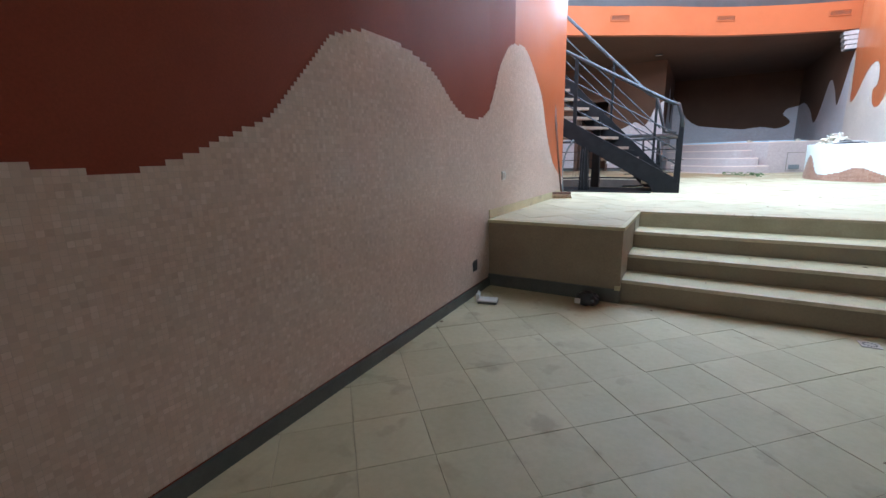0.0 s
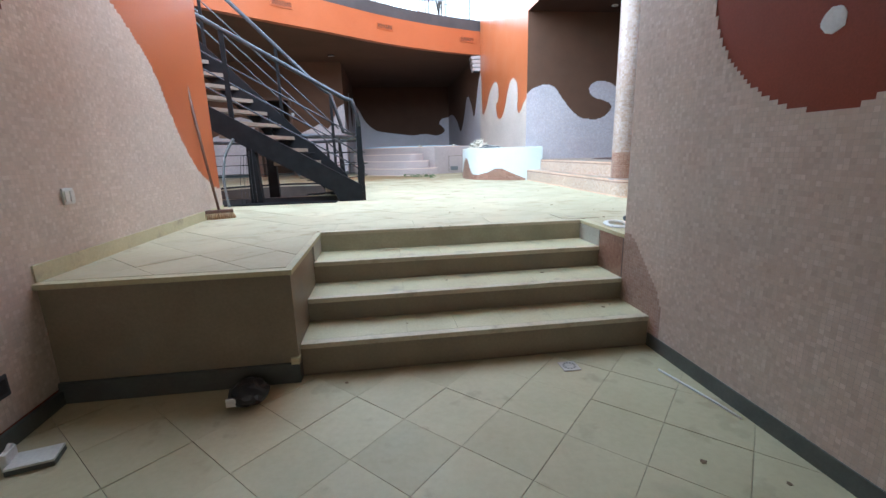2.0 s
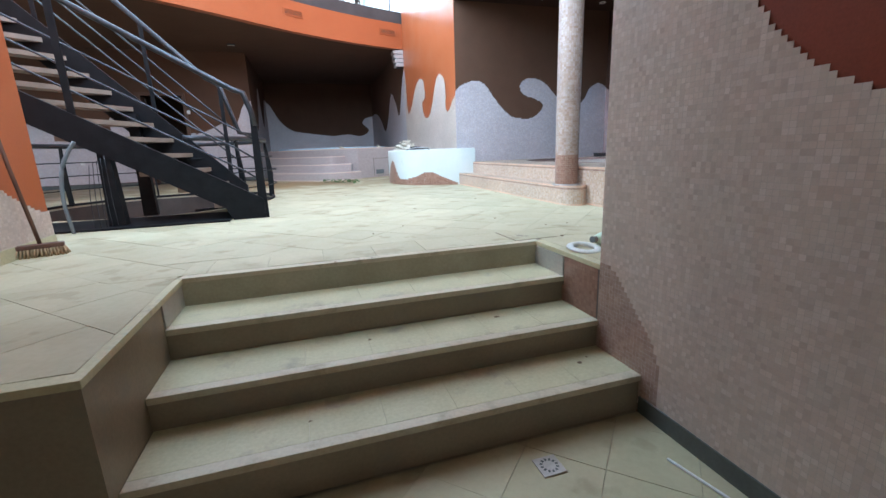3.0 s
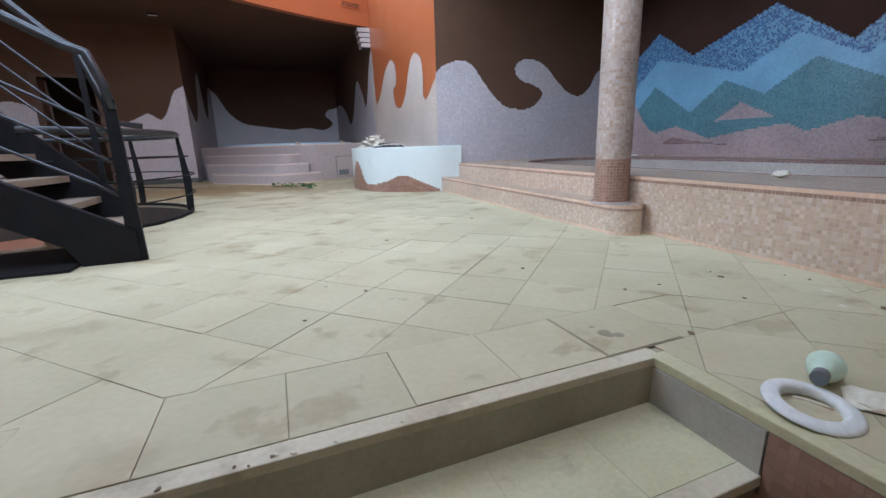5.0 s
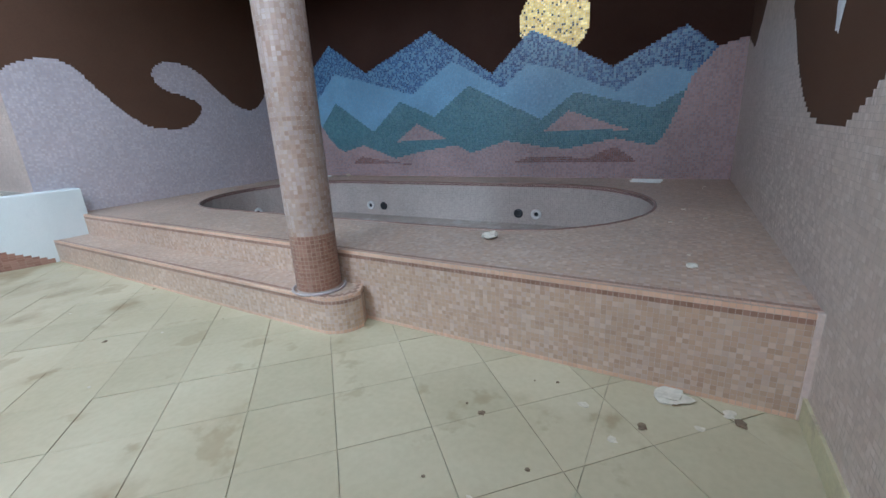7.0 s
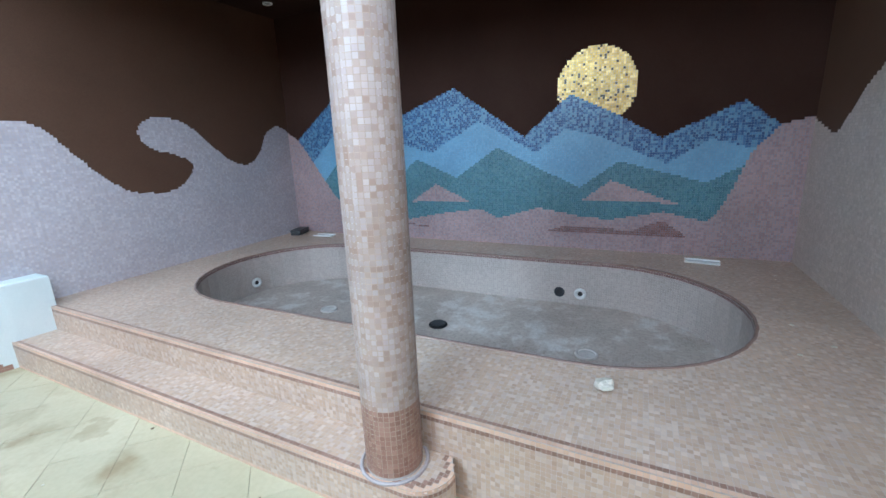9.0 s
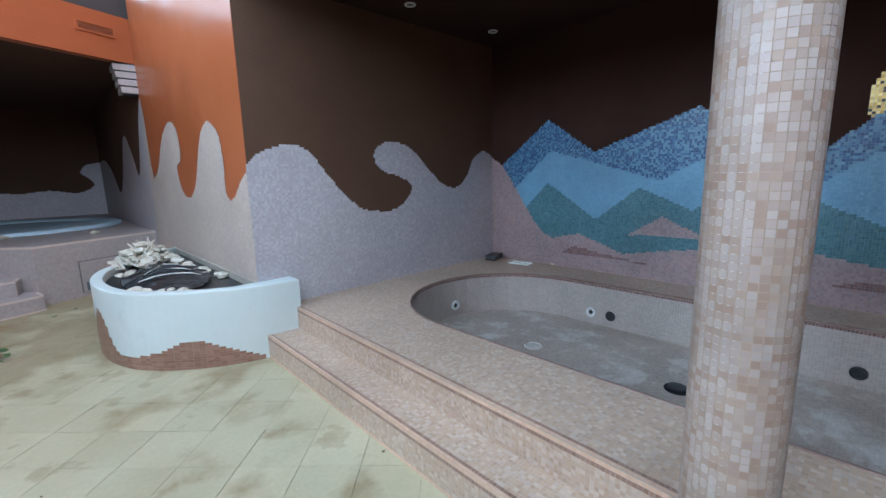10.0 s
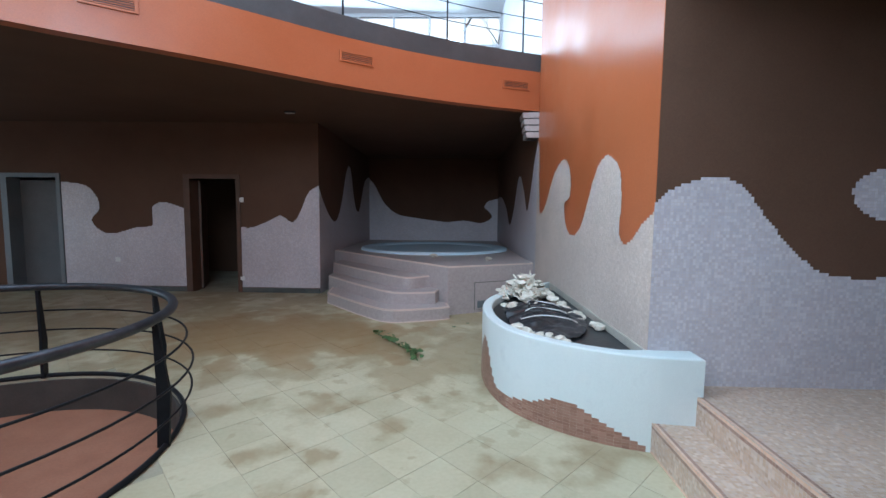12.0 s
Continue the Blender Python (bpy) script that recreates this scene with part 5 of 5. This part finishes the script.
part("lid", boxes((-0.132, -0.072, 0.05, 0.132, 0.072, 0.068), bevel=0.006), BLACK_LINER, case)
for x, y, a in ((6.52, 9.76, 0.1), (6.50, 5.57, -0.1)):
    t = thing("plastic_tray", Matrix.Translation((x, y, DECK)) @ Matrix.Rotation(a, 4, "Z"), "thin pale plastic tray on the pool deck", "tray")
    part("base", boxes((-0.05, -0.13, 0.0, 0.05, 0.13, 0.008), bevel=0.003), PLASTIC, t)
    part("lip", boxes((-0.055, -0.135, 0.006, -0.045, 0.135, 0.02), (0.045, -0.135, 0.006, 0.055, 0.135, 0.02), bevel=0.002), PLASTIC, t)

# ---- things at the head of the steps ----
MINT = surface("mint_plastic", (0.55, 0.70, 0.55), (0.62, 0.76, 0.62), 6.0, 0.35)
ring = thing("lamp_ring", Matrix.Translation((2.50, 5.06, UP + 0.012)) @ Matrix.Rotation(radians(7), 4, "X"), "white round downlight ring lying loose on the floor", "lamp")
bm = bmesh.new()
prof = [(0.058, -0.010), (0.059, 0.004), (0.064, 0.012), (0.070, 0.014), (0.092, 0.009), (0.099, 0.005), (0.100, 0.001), (0.094, -0.002), (0.066, -0.010)]
loops = [[bm.verts.new((r * math.cos(i * math.tau / 40), r * math.sin(i * math.tau / 40), z)) for i in range(40)] for r, z in prof]
for a, b in zip(loops, loops[1:] + loops[:1]):
    for i in range(40):
        f = bm.faces.new((a[i], a[(i + 1) % 40], b[(i + 1) % 40], b[i]))
        f.smooth = True
part("bezel", bm, PLASTIC, ring)
part("spring", tube([(-0.02, 0.03, 0.012), (0.02, -0.01, 0.006), (0.03, -0.03, 0.004)], 0.003, 5), SAND, ring, "brass spring clip")
bulb = thing("light_bulb", Matrix.Translation((2.645, 5.115, UP + 0.042)) @ Matrix.Scale(1.15, 4) @ Matrix.Rotation(radians(20), 4, "Z") @ Matrix.Rotation(radians(96), 4, "Y"), "mint green reflector lamp lying on its side", "bulb")
bm = bmesh.new()
prof = [(0.001, 0.052), (0.033, 0.050), (0.037, 0.042), (0.034, 0.02), (0.024, -0.015), (0.019, -0.03), (0.012, -0.033)]
loops = [[bm.verts.new((r * math.cos(i * math.tau / 28), r * math.sin(i * math.tau / 28), z)) for i in range(28)] for r, z in prof]
for a, b in zip(loops, loops[1:]):
    for i in range(28):
        f = bm.faces.new((a[i], a[(i + 1) % 28], b[(i + 1) % 28], b[i]))
        f.smooth = True
part("reflector", bm, MINT, bulb)
part("cap", disc(bmesh.new(), 0.0165, -0.062, -0.028), PALE_DOOR, bulb, "grey metal cap")
part("print", boxes((0.034, -0.018, 0.012, 0.0365, 0.018, 0.016)), SKIRT_DARK, bulb, "dark printed bar")
t = link("plaster_flake", lump(0.06, 44, 0.2, 0.5), SAND)
t.location = (2.66, 5.01, UP)
tagged(t, "cream flake of fallen plaster beside the lamp", "debris", "flakes on the floor")
cup = thing("plastic_cup", (2.76, 4.99, UP), "pale plastic cup with a blue tint", "cup")
bm = bmesh.new()
bmesh.ops.create_cone(bm, cap_ends=False, segments=24, radius1=0.03, radius2=0.038, depth=0.07, matrix=Matrix.Translation((0, 0, 0.036)))
part("wall", bm, PLASTIC, cup)
part("bottom", disc(bmesh.new(), 0.03, 0.0, 0.004), PLASTIC, cup)
loose = thing("loose_floor_tile", Matrix.Translation((2.413, 5.618, UP - 0.0025)) @ Matrix.Rotation(radians(0.8), 4, "Z"), "loose stained beige tile at the head of the steps", "tile")
part("bed", boxes((-0.158, -0.160, 0.0, 0.158, 0.160, 0.0036)), RISER, loose, "dark mortar edge")
part("tile_body", boxes((-0.1515, -0.1535, 0.0, 0.1515, 0.1535, 0.0065), bevel=0.0015), FLOOR_TILE, loose)
for dx, dy, r, k in ((-0.055, -0.03, 0.026, 51), (-0.025, -0.06, 0.018, 52), (-0.06, 0.03, 0.008, 53)):
    bm = lump(r, k, 0.03, 0.6)
    bmesh.ops.translate(bm, verts=bm.verts, vec=(dx, dy, 0.0063))
    part("stain", bm, RISER, loose, "grey-brown glue stain")

# ---- entrance hall things ----
drain = thing("floor_drain", (1.79, 4.25, LOW + 0.001), "square white floor drain with a slotted round grille", "drain")
part("plate", boxes((-0.05, -0.05, 0.0, 0.05, 0.05, 0.005), bevel=0.002), GROUT_PALE, drain)
for k in range(12):
    a = k * math.tau / 12
    bm = boxes((0.026, -0.004, 0.0045, 0.038, 0.004, 0.006))
    bmesh.ops.rotate(bm, verts=bm.verts, cent=(0, 0, 0), matrix=Matrix.Rotation(a, 3, "Z"))
    part("slot", bm, SKIRT_DARK, drain)
strip = link("plastic_strip", tube([(2.25, 4.12, LOW + 0.006), (2.285, 3.95, LOW + 0.006), (2.315, 3.80, LOW + 0.006), (2.335, 3.66, LOW + 0.006)], 0.006, 6), PLASTIC)
tagged(strip, "thin white plastic strip lying along the skirting", "strip")
valve = thing("metal_bracket", Matrix.Translation((-0.70, 3.90, LOW)) @ Matrix.Rotation(0.25, 4, "Z"), "pale grey metal bracket lying on the floor", "bracket")
part("plate", boxes((-0.05, -0.06, 0.02, 0.11, 0.05, 0.032), bevel=0.003), PLASTIC, valve)
part("rim", boxes((-0.05, -0.06, 0.0, 0.11, -0.045, 0.02), (0.095, -0.045, 0.0, 0.11, 0.05, 0.02)), SKIRT_DARK, valve)
part("upright", boxes((-0.07, -0.03, 0.0, -0.045, 0.05, 0.075), bevel=0.004), PLASTIC, valve)
part("knob", tube([(-0.058, 0.0, 0.07), (-0.058, 0.03, 0.085), (-0.058, 0.05, 0.07)], 0.008, 6), PLASTIC, valve)
bag = thing("black_bundle", (0.085, 4.20, LOW), "small black plastic bundle with a white label", "bundle")
part("body", lump(0.095, 61, 0.62, 0.25, 3), BLACK_LINER, bag)
part("label_patch", boxes((-0.085, -0.085, 0.035, -0.04, -0.075, 0.075)), PLASTIC, bag, "white label")
flake((-0.80, 3.35, LOW), 0.022, 71, DIRT, "dirt_clod", "dark clod of dirt beside the skirting", "debris", "clods on the floor")
for x, y, r, k in ((1.98, 3.45, 0.022, 72), (2.2, 3.3, 0.016, 73), (0.55, 4.3, 0.014, 74), (1.5, 2.9, 0.012, 75)):
    flake((x, y, LOW), r, k, DIRT, "dirt_clod", "dark clod of dirt on the lower floor", "debris", "clods on the floor")

# broom
BRISTLE = surface("straw_bristles", (0.42, 0.27, 0.15), (0.55, 0.37, 0.22), 30.0, 0.9, fine=200)
HANDLE = surface("dark_broom_stick", (0.11, 0.05, 0.035), (0.17, 0.08, 0.05), 9.0, 0.6)
broom = thing("broom", Matrix.Translation((-0.765, 6.44, UP)) @ Matrix.Rotation(radians(20), 4, "Z"), "worn broom with a dark stick leaning on the wall", "broom")
part("stick", tube([(0.0, 0.0, 0.07), (-0.06, 0.03, 0.6), (-0.115, 0.05, 1.2)], 0.012, 8), HANDLE, broom)
part("block", boxes((-0.12, -0.035, 0.055, 0.12, 0.035, 0.085), bevel=0.006), HANDLE, broom)
bm = bmesh.new()
rng = random.Random(4)
for i in range(15):
    for j in range(4):
        x, y = -0.112 + 0.016 * i, -0.028 + 0.018 * j
        tube([(x, y, 0.06), (x * 1.15 + rng.uniform(-0.008, 0.008), y * 1.5 + rng.uniform(-0.008, 0.008), 0.0)], 0.006, 4, bm)
part("bristles", bm, BRISTLE, broom)

# curved pale tube hanging below the stair
hoop = thing("bent_tube", (-0.93, 7.42, UP), "bent steel tube standing under the stair", "tube")
part("tube", tube(curve([(-0.08, 0.0, 0.0), (-0.10, 0.0, 0.3), (-0.06, 0.02, 0.58), (0.05, 0.04, 0.78)], 6), 0.016, 8), PALE_DOOR, hoop)
for k in range(5):
    x = 0.03 + 0.045 * k
    wire = link("hanging_wire", tube(curve([(-0.93 + x, 7.55, UP + 0.02), (-0.92 + x * 0.9, 7.56, UP + 0.3), (-0.88 + x * 0.7, 7.58, UP + 0.58 + 0.02 * k)], 4), 0.003, 5), RAIL)
    tagged(wire, "thin grey wire hanging below the steel stair", "wire", "wires under the stair")

# ---- planter filling ----
BLACK_SHEET = surface("black_plastic_sheet", (0.016, 0.018, 0.02), (0.04, 0.043, 0.047), 6.0, 0.28, bump=0.3, fine=30)
rng = random.Random(12)
heap = thing("coral_heap", (3.08, 12.38, UP + 0.56), "heap of bleached coral branches and shells in the planter", "coral")
for k in range(120):
    a, d = rng.uniform(0, math.tau), min(abs(rng.gauss(0, 0.23)), 0.42)
    h = max(0.0, 0.30 - d * 0.6)
    if rng.random() < 0.38:
        bm = bmesh.new()
        base = Vector((math.cos(a) * d * 0.72 + 0.05, math.sin(a) * d * 1.2, h * rng.uniform(0.2, 0.9)))
        for q in range(3):
            way = Vector((rng.uniform(-1, 1), rng.uniform(-1, 1), rng.uniform(0.1, 1.0))).normalized() * rng.uniform(0.06, 0.14)
            tube([base, base + way * 0.5 + Vector((0, 0, 0.01)), base + way], 0.016, 6, bm, taper=0.007)
        part("coral_branch", bm, SHELL, heap)
    else:
        bm = lump(rng.uniform(0.035, 0.08), k + 80, 0.45, 0.8)
        bmesh.ops.translate(bm, verts=bm.verts, vec=(math.cos(a) * d * 0.72 + 0.05, math.sin(a) * d * 1.2, h * rng.uniform(0.1, 0.8)))
        part("shell_piece", bm, SHELL, heap)
for k in range(34):
    if k < 16:
        t = k / 15
        x, y = 3.50 - 0.10 * t + rng.uniform(-0.04, 0.04), 11.1 + 1.0 * t + rng.uniform(-0.04, 0.04)
    elif k < 27:
        t = (k - 16) / 10
        x, y = 2.80 + 0.35 * t + rng.uniform(-0.02, 0.02), 11.05 - 0.35 * t + rng.uniform(-0.03, 0.03)
    else:
        x, y = 2.85 + rng.uniform(-0.06, 0.2), 11.75 + rng.uniform(-0.2, 0.25)
    p = link("white_pebble", lump(rng.uniform(0.03, 0.06), k + 140, 0.6, 0.35), SHELL)
    p.location = (x, y, UP + 0.555)
    tagged(p, "rounded white stone lying in the planter", "stone", "stones in the planter")
sheet = thing("plastic_sheet", (3.12, 11.4, UP + 0.555), "crumpled black plastic sheet lying in the planter", "sheet")
bm = bmesh.new()
grid = {}
for i in range(45):
    for j in range(61):
        x, y = -0.34 + 0.68 * i / 44, -0.62 + 1.24 * j / 60
        if (x / 0.36) ** 2 + (y / 0.64) ** 2 < 1 and x < 0.40 - 0.25 * abs(y):
            fold = abs(noise.noise(Vector((x * 3.0 + y * 1.5, y * 7.0, 1.3)))) * 0.10 + abs(noise.noise(Vector((x * 11, y * 15, 4.1)))) * 0.035
            grid[i, j] = bm.verts.new((x, y, 0.008 + 0.075 * (1 - (x / 0.36) ** 2 - (y / 0.64) ** 2) + fold * 0.75))
for i, j in list(grid):
    q = [grid.get(p) for p in ((i, j), (i + 1, j), (i + 1, j + 1), (i, j + 1))]
    if all(q):
        bm.faces.new(q).smooth = True
part("sheet_face", bm, BLACK_SHEET, sheet)
for k in range(7):
    y = -0.32 + 0.10 * k
    part("edge_fold", tube(curve([(-0.26 + 0.03 * k, y, 0.10), (-0.08, y + 0.03, 0.125 + 0.01 * (k % 3)), (0.12, y - 0.02, 0.115), (0.22, y + 0.02, 0.07)], 4), 0.006, 5), BLACK_SHEET if k % 3 else PLASTIC, sheet)
edge = structure("wall_ledge", boxes((SIDE - 0.022, 10.40, UP + 0.56, SIDE - 0.006, 13.2, UP + 0.625), bevel=0.004), PLATE_STONE, "pale ledge where the planter meets the wall", "trim")

# ivy sprig
LEAF = surface("green_leaf", (0.05, 0.11, 0.03), (0.09, 0.16, 0.05), 20.0, 0.5)
ivy = thing("ivy_sprig", (1.65, 12.3, UP), "broken green ivy sprig lying on the floor", "plant")
stem = curve([(-0.35, 0.5, 0.01), (-0.15, 0.25, 0.02), (0.02, 0.0, 0.015), (0.15, -0.2, 0.03), (0.28, -0.5, 0.02)], 6)
part("stem", tube(stem, 0.006, 5), LEAF, ivy)
bm = bmesh.new()
for k in range(60):
    p = Vector(stem[min(int(rng.random() ** 0.7 * len(stem)), len(stem) - 1)]) + Vector((rng.uniform(-0.07, 0.07), rng.uniform(-0.07, 0.07), rng.uniform(0.01, 0.06)))
    m = Matrix.Translation(p) @ Euler((rng.uniform(-0.7, 0.7), rng.uniform(-0.7, 0.7), rng.uniform(0, 6.3))).to_matrix().to_4x4()
    s = rng.uniform(0.022, 0.042)
    vs = [bm.verts.new(m @ Vector(q) ) for q in ((0, -s, 0), (s * 0.8, -s * 0.2, s * 0.2), (0.5 * s, s * 0.6, 0.1 * s), (0, s * 1.1, 0), (-0.5 * s, s * 0.6, 0.1 * s), (-s * 0.8, -s * 0.2, s * 0.2))]
    bm.faces.new((vs[0], vs[1], vs[2], vs[3]))
    bm.faces.new((vs[0], vs[3], vs[4], vs[5]))
part("leaves", bm, LEAF, ivy)
for x, y, r, k in ((2.3, 13.2, 0.03, 91), (2.5, 13.4, 0.025, 92)):
    flake((x, y, UP), r, k, LEAF, "moss_tuft", "small green tuft of moss on the tiles", "moss")

# service hatch in the tub deck front
hatch = thing("service_hatch", Matrix.Translation((2.885, 14.154, UP + 0.05)) @ Matrix.Rotation(radians(25), 4, "Z"), "square service hatch in the pink mosaic deck front", "hatch")
part("gap", boxes((-0.292, 0.004, -0.004, 0.292, 0.012, 0.432)), GROUT_DARK, hatch, "dark joint")
part("panel", boxes((-0.28, 0.0, 0.0, 0.28, 0.012, 0.42), bevel=0.003), PINK_STONE, hatch)
part("handle_plate", boxes((-0.24, -0.02, 0.03, 0.0, 0.0, 0.14), bevel=0.004), PALE_DOOR, hatch, "pale grey plate")

# bare plaster patch and chip on the red blob
for y, z, r, k in ((3.574, 1.573, 0.048, 201), (3.978, 1.608, 0.010, 202)):
    bm = lump(r, k, 0.05, 0.5)
    p = link("plaster_patch", bm, WHITE_WALL)
    p.matrix_world = Matrix.Translation((RIGHT + 0.001, y, z)) @ Matrix.Rotation(radians(-90), 4, "Y")
    tagged(p, "patch of bare white plaster on red paint", "patch", "patches on the wall")
bm = lump(0.07, 203, 0.05, 0.7)
bmesh.ops.scale(bm, vec=(0.55, 1.15, 1.0), verts=bm.verts)
p = link("plaster_patch", bm, WHITE_WALL)
p.matrix_world = Matrix.Translation((4.17, SOUTH_Y + (4.17 - RIGHT) * math.tan(SKEW), 1.94)) @ Matrix.Rotation(radians(-90), 4, "X")
tagged(p, "torn patch of bare white plaster on brown paint", "patch", "patches on the wall")
# chips along the worn edge of the top step
rng = random.Random(77)
for k in range(14):
    p = link("mortar_crumb", lump(rng.uniform(0.003, 0.006), 210 + k, 0.5, 0.6, 1), SAND if k % 3 else DIRT)
    p.location = (rng.uniform(0.7, 1.9), 5.405 + rng.uniform(0.0, 0.012), UP)
    tagged(p, "tiny crumb of mortar on the top step's edge", "debris", "crumbs on the steps")
for k in range(26):
    p = link("mortar_crumb", lump(rng.uniform(0.004, 0.010), 240 + k, 0.4, 0.6, 1), DIRT if k % 2 else SAND)
    p.location = (rng.uniform(1.2, 3.7), rng.uniform(5.5, 9.5), UP)
    tagged(p, "tiny crumb of dirt on the beige tiles", "debris", "crumbs on the floor")
for k in range(14):
    p = link("mortar_crumb", lump(rng.uniform(0.006, 0.014), 280 + k, 0.3, 0.6, 1), SHELL)
    p.location = (rng.uniform(4.0, 6.6), rng.uniform(4.95, 5.35) if k % 2 else rng.uniform(9.95, 10.3), DECK)
    tagged(p, "tiny pale crumb on the pool deck", "debris", "crumbs on the deck")

# ---- floor tiles ----
PITCH = 0.325


def clip(poly, x0, y0, x1, y1):
    for axis, lim, sign in ((0, x0, 1), (0, x1, -1), (1, y0, 1), (1, y1, -1)):
        out = []
        for i, p in enumerate(poly):
            q = poly[(i + 1) % len(poly)]
            dp, dq = (p[axis] - lim) * sign, (q[axis] - lim) * sign
            if dp >= 0:
                out.append(p)
            if (dp >= 0) != (dq >= 0):
                t = dp / (dp - dq)
                out.append((p[0] + (q[0] - p[0]) * t, p[1] + (q[1] - p[1]) * t))
        poly = out
        if len(poly) < 3:
            return []
    return poly


def tile_mesh(poly, z):
    """One tile with a worn, chamfered edge: rows of verts and faces about its middle."""
    cx, cy = sum(p[0] for p in poly) / len(poly), sum(p[1] for p in poly) / len(poly)
    n = len(poly)
    verts = []
    for ring, (g, h) in enumerate(((0.0012, -0.006), (0.0012, -0.0006), (0.0028, 0.0))):
        for x, y in poly:
            l = max(math.hypot(x - cx, y - cy), 1e-4)
            verts.append((x - (x - cx) / l * g * 1.4 - cx, y - (y - cy) / l * g * 1.4 - cy, h))
    faces = [tuple(range(2 * n, 3 * n))]
    for r in (0, 1):
        faces += [(r * n + i, r * n + (i + 1) % n, (r + 1) * n + (i + 1) % n, (r + 1) * n + i) for i in range(n)]
    return (cx, cy), verts, faces


def lay(parent, regions, origin, z, mat, near, skip=None, shape=None):
    """Diagonal tiles over the regions: those in the stretch `near` are pieces of their own, the rest one mesh."""
    rng = random.Random(5)
    full, rest_v, rest_f, todo = None, [], [], []
    h = PITCH / math.sqrt(2)
    for x0, y0, x1, y1 in regions:
        for i in range(-70, 71):
            for j in range(-70, 71):
                cx, cy = origin[0] + (i + j) * h, origin[1] + (j - i) * h
                if not (x0 - 0.3 < cx < x1 + 0.3 and y0 - 0.3 < cy < y1 + 0.3):
                    continue
                square = [(cx + h, cy), (cx, cy + h), (cx - h, cy), (cx, cy - h)]
                poly = clip(square, x0, y0, x1, y1)
                if len(poly) < 3 or (skip and skip(cx, cy)):
                    continue
                whole = len(poly) == 4 and all(x0 < p[0] < x1 and y0 < p[1] < y1 for p in square)
                pieces = shape(poly) if shape else [poly]
                whole = whole and pieces[:1] == [poly]
                todo += [(p, whole) for p in pieces if len(p) > 2]
    for poly, whole in todo:
        (mx, my), verts, faces = tile_mesh(poly, z)
        dz = rng.uniform(-0.0012, 0.0012)
        if near[0] < mx < near[2] and near[1] < my < near[3]:
            if whole and full:
                me = full
            else:
                me = bpy.data.meshes.new("floor_tile")
                me.from_pydata(verts, [], faces)
                me.materials.append(mat)
                if whole:
                    full = me
            ob = new("floor_tile", me)
            ob.parent = parent
            ob.matrix_basis = pose(mx, my, z + dz, rng.uniform(-0.15, 0.15), rng.uniform(-0.15, 0.15), 0)
        else:
            b = len(rest_v)
            rest_v += [(x + mx, y + my, q + z + dz) for x, y, q in verts]
            rest_f += [tuple(b + k for k in f) for f in faces]
    if rest_v:
        me = bpy.data.meshes.new("floor_tiles")
        me.from_pydata(rest_v, [], rest_f)
        me.materials.append(mat)
        ob = new("floor_tiles", me)
        ob.parent = parent
        tagged(ob, "beige floor tiles", kind="stuff")


def round_pit(poly):
    """Tiles that meet the pit end on its rim."""
    r = PIT[2]
    if all(math.hypot(x - PIT[0], y - PIT[1]) > r for x, y in poly):
        return poly
    fine = []
    for i, p in enumerate(poly):
        q = poly[(i + 1) % len(poly)]
        fine += [(p[0] + (q[0] - p[0]) * t / 4, p[1] + (q[1] - p[1]) * t / 4) for t in range(4)]
    out = []
    for x, y in fine:
        d = math.hypot(x - PIT[0], y - PIT[1])
        k = max(r / d, 1.0) if d > 1e-3 else 1.0
        out.append((PIT[0] + (x - PIT[0]) * k, PIT[1] + (y - PIT[1]) * k))
    return out


BORDER_X, BORDER_Y, BORDER_W = 2.568, 5.778, 0.308      # a row of square tiles along the top step


def upper_shape(poly):
    """Tiles end on the pit's rim and on the square border row, which some of them meet at its ends."""
    xs = [p[0] for p in poly]
    if min(p[1] for p in poly) < BORDER_Y - 0.001 and max(xs) > 0.30 and min(xs) < BORDER_X:
        return [clip(poly, -9, BORDER_Y, 9, 30), clip(poly, BORDER_X, 0, 9, BORDER_Y), clip(poly, -9, 0, 0.30, BORDER_Y)]
    return [round_pit(poly)]


for k in range(1, 8):
    x1, x0 = BORDER_X - BORDER_W * k, max(BORDER_X - BORDER_W * (k + 1), 0.30)
    (mx, my), verts, faces = tile_mesh([(x0, 5.463), (x1, 5.463), (x1, BORDER_Y), (x0, BORDER_Y)], UP)
    me = bpy.data.meshes.new("floor_tile")
    me.from_pydata(verts, [], faces)
    me.materials.append(FLOOR_TILE)
    ob = new("floor_tile", me)
    ob.parent = upper_floor
    ob.matrix_basis = pose(mx, my, UP + (k % 3 - 1) * 0.0008)
lay(upper_floor, [(-7.9, 5.46, 3.76, BACK)], (2.67 + PITCH / math.sqrt(2), 5.97), UP, FLOOR_TILE, (0.9, 5.4, 3.8, 10.2), lambda x, y: math.hypot(x - PIT[0], y - PIT[1]) < PIT[2] - 0.02, upper_shape)
lay(upper_floor, [(LEFT, 4.40, 0.28, 5.46), (RIGHT + 0.06, POOL_Y0, 3.76, 5.46)], (2.67 + PITCH / math.sqrt(2), 5.97), UP, FLOOR_TILE, (2.3, 4.8, 3.8, 5.5))
lay(lower_floor, [(LEFT, -3.2, RIGHT, 4.42)], (0.61 + PITCH / math.sqrt(2), 3.24), LOW, LOWER_TILE, (LEFT, 0.8, RIGHT, 4.5))
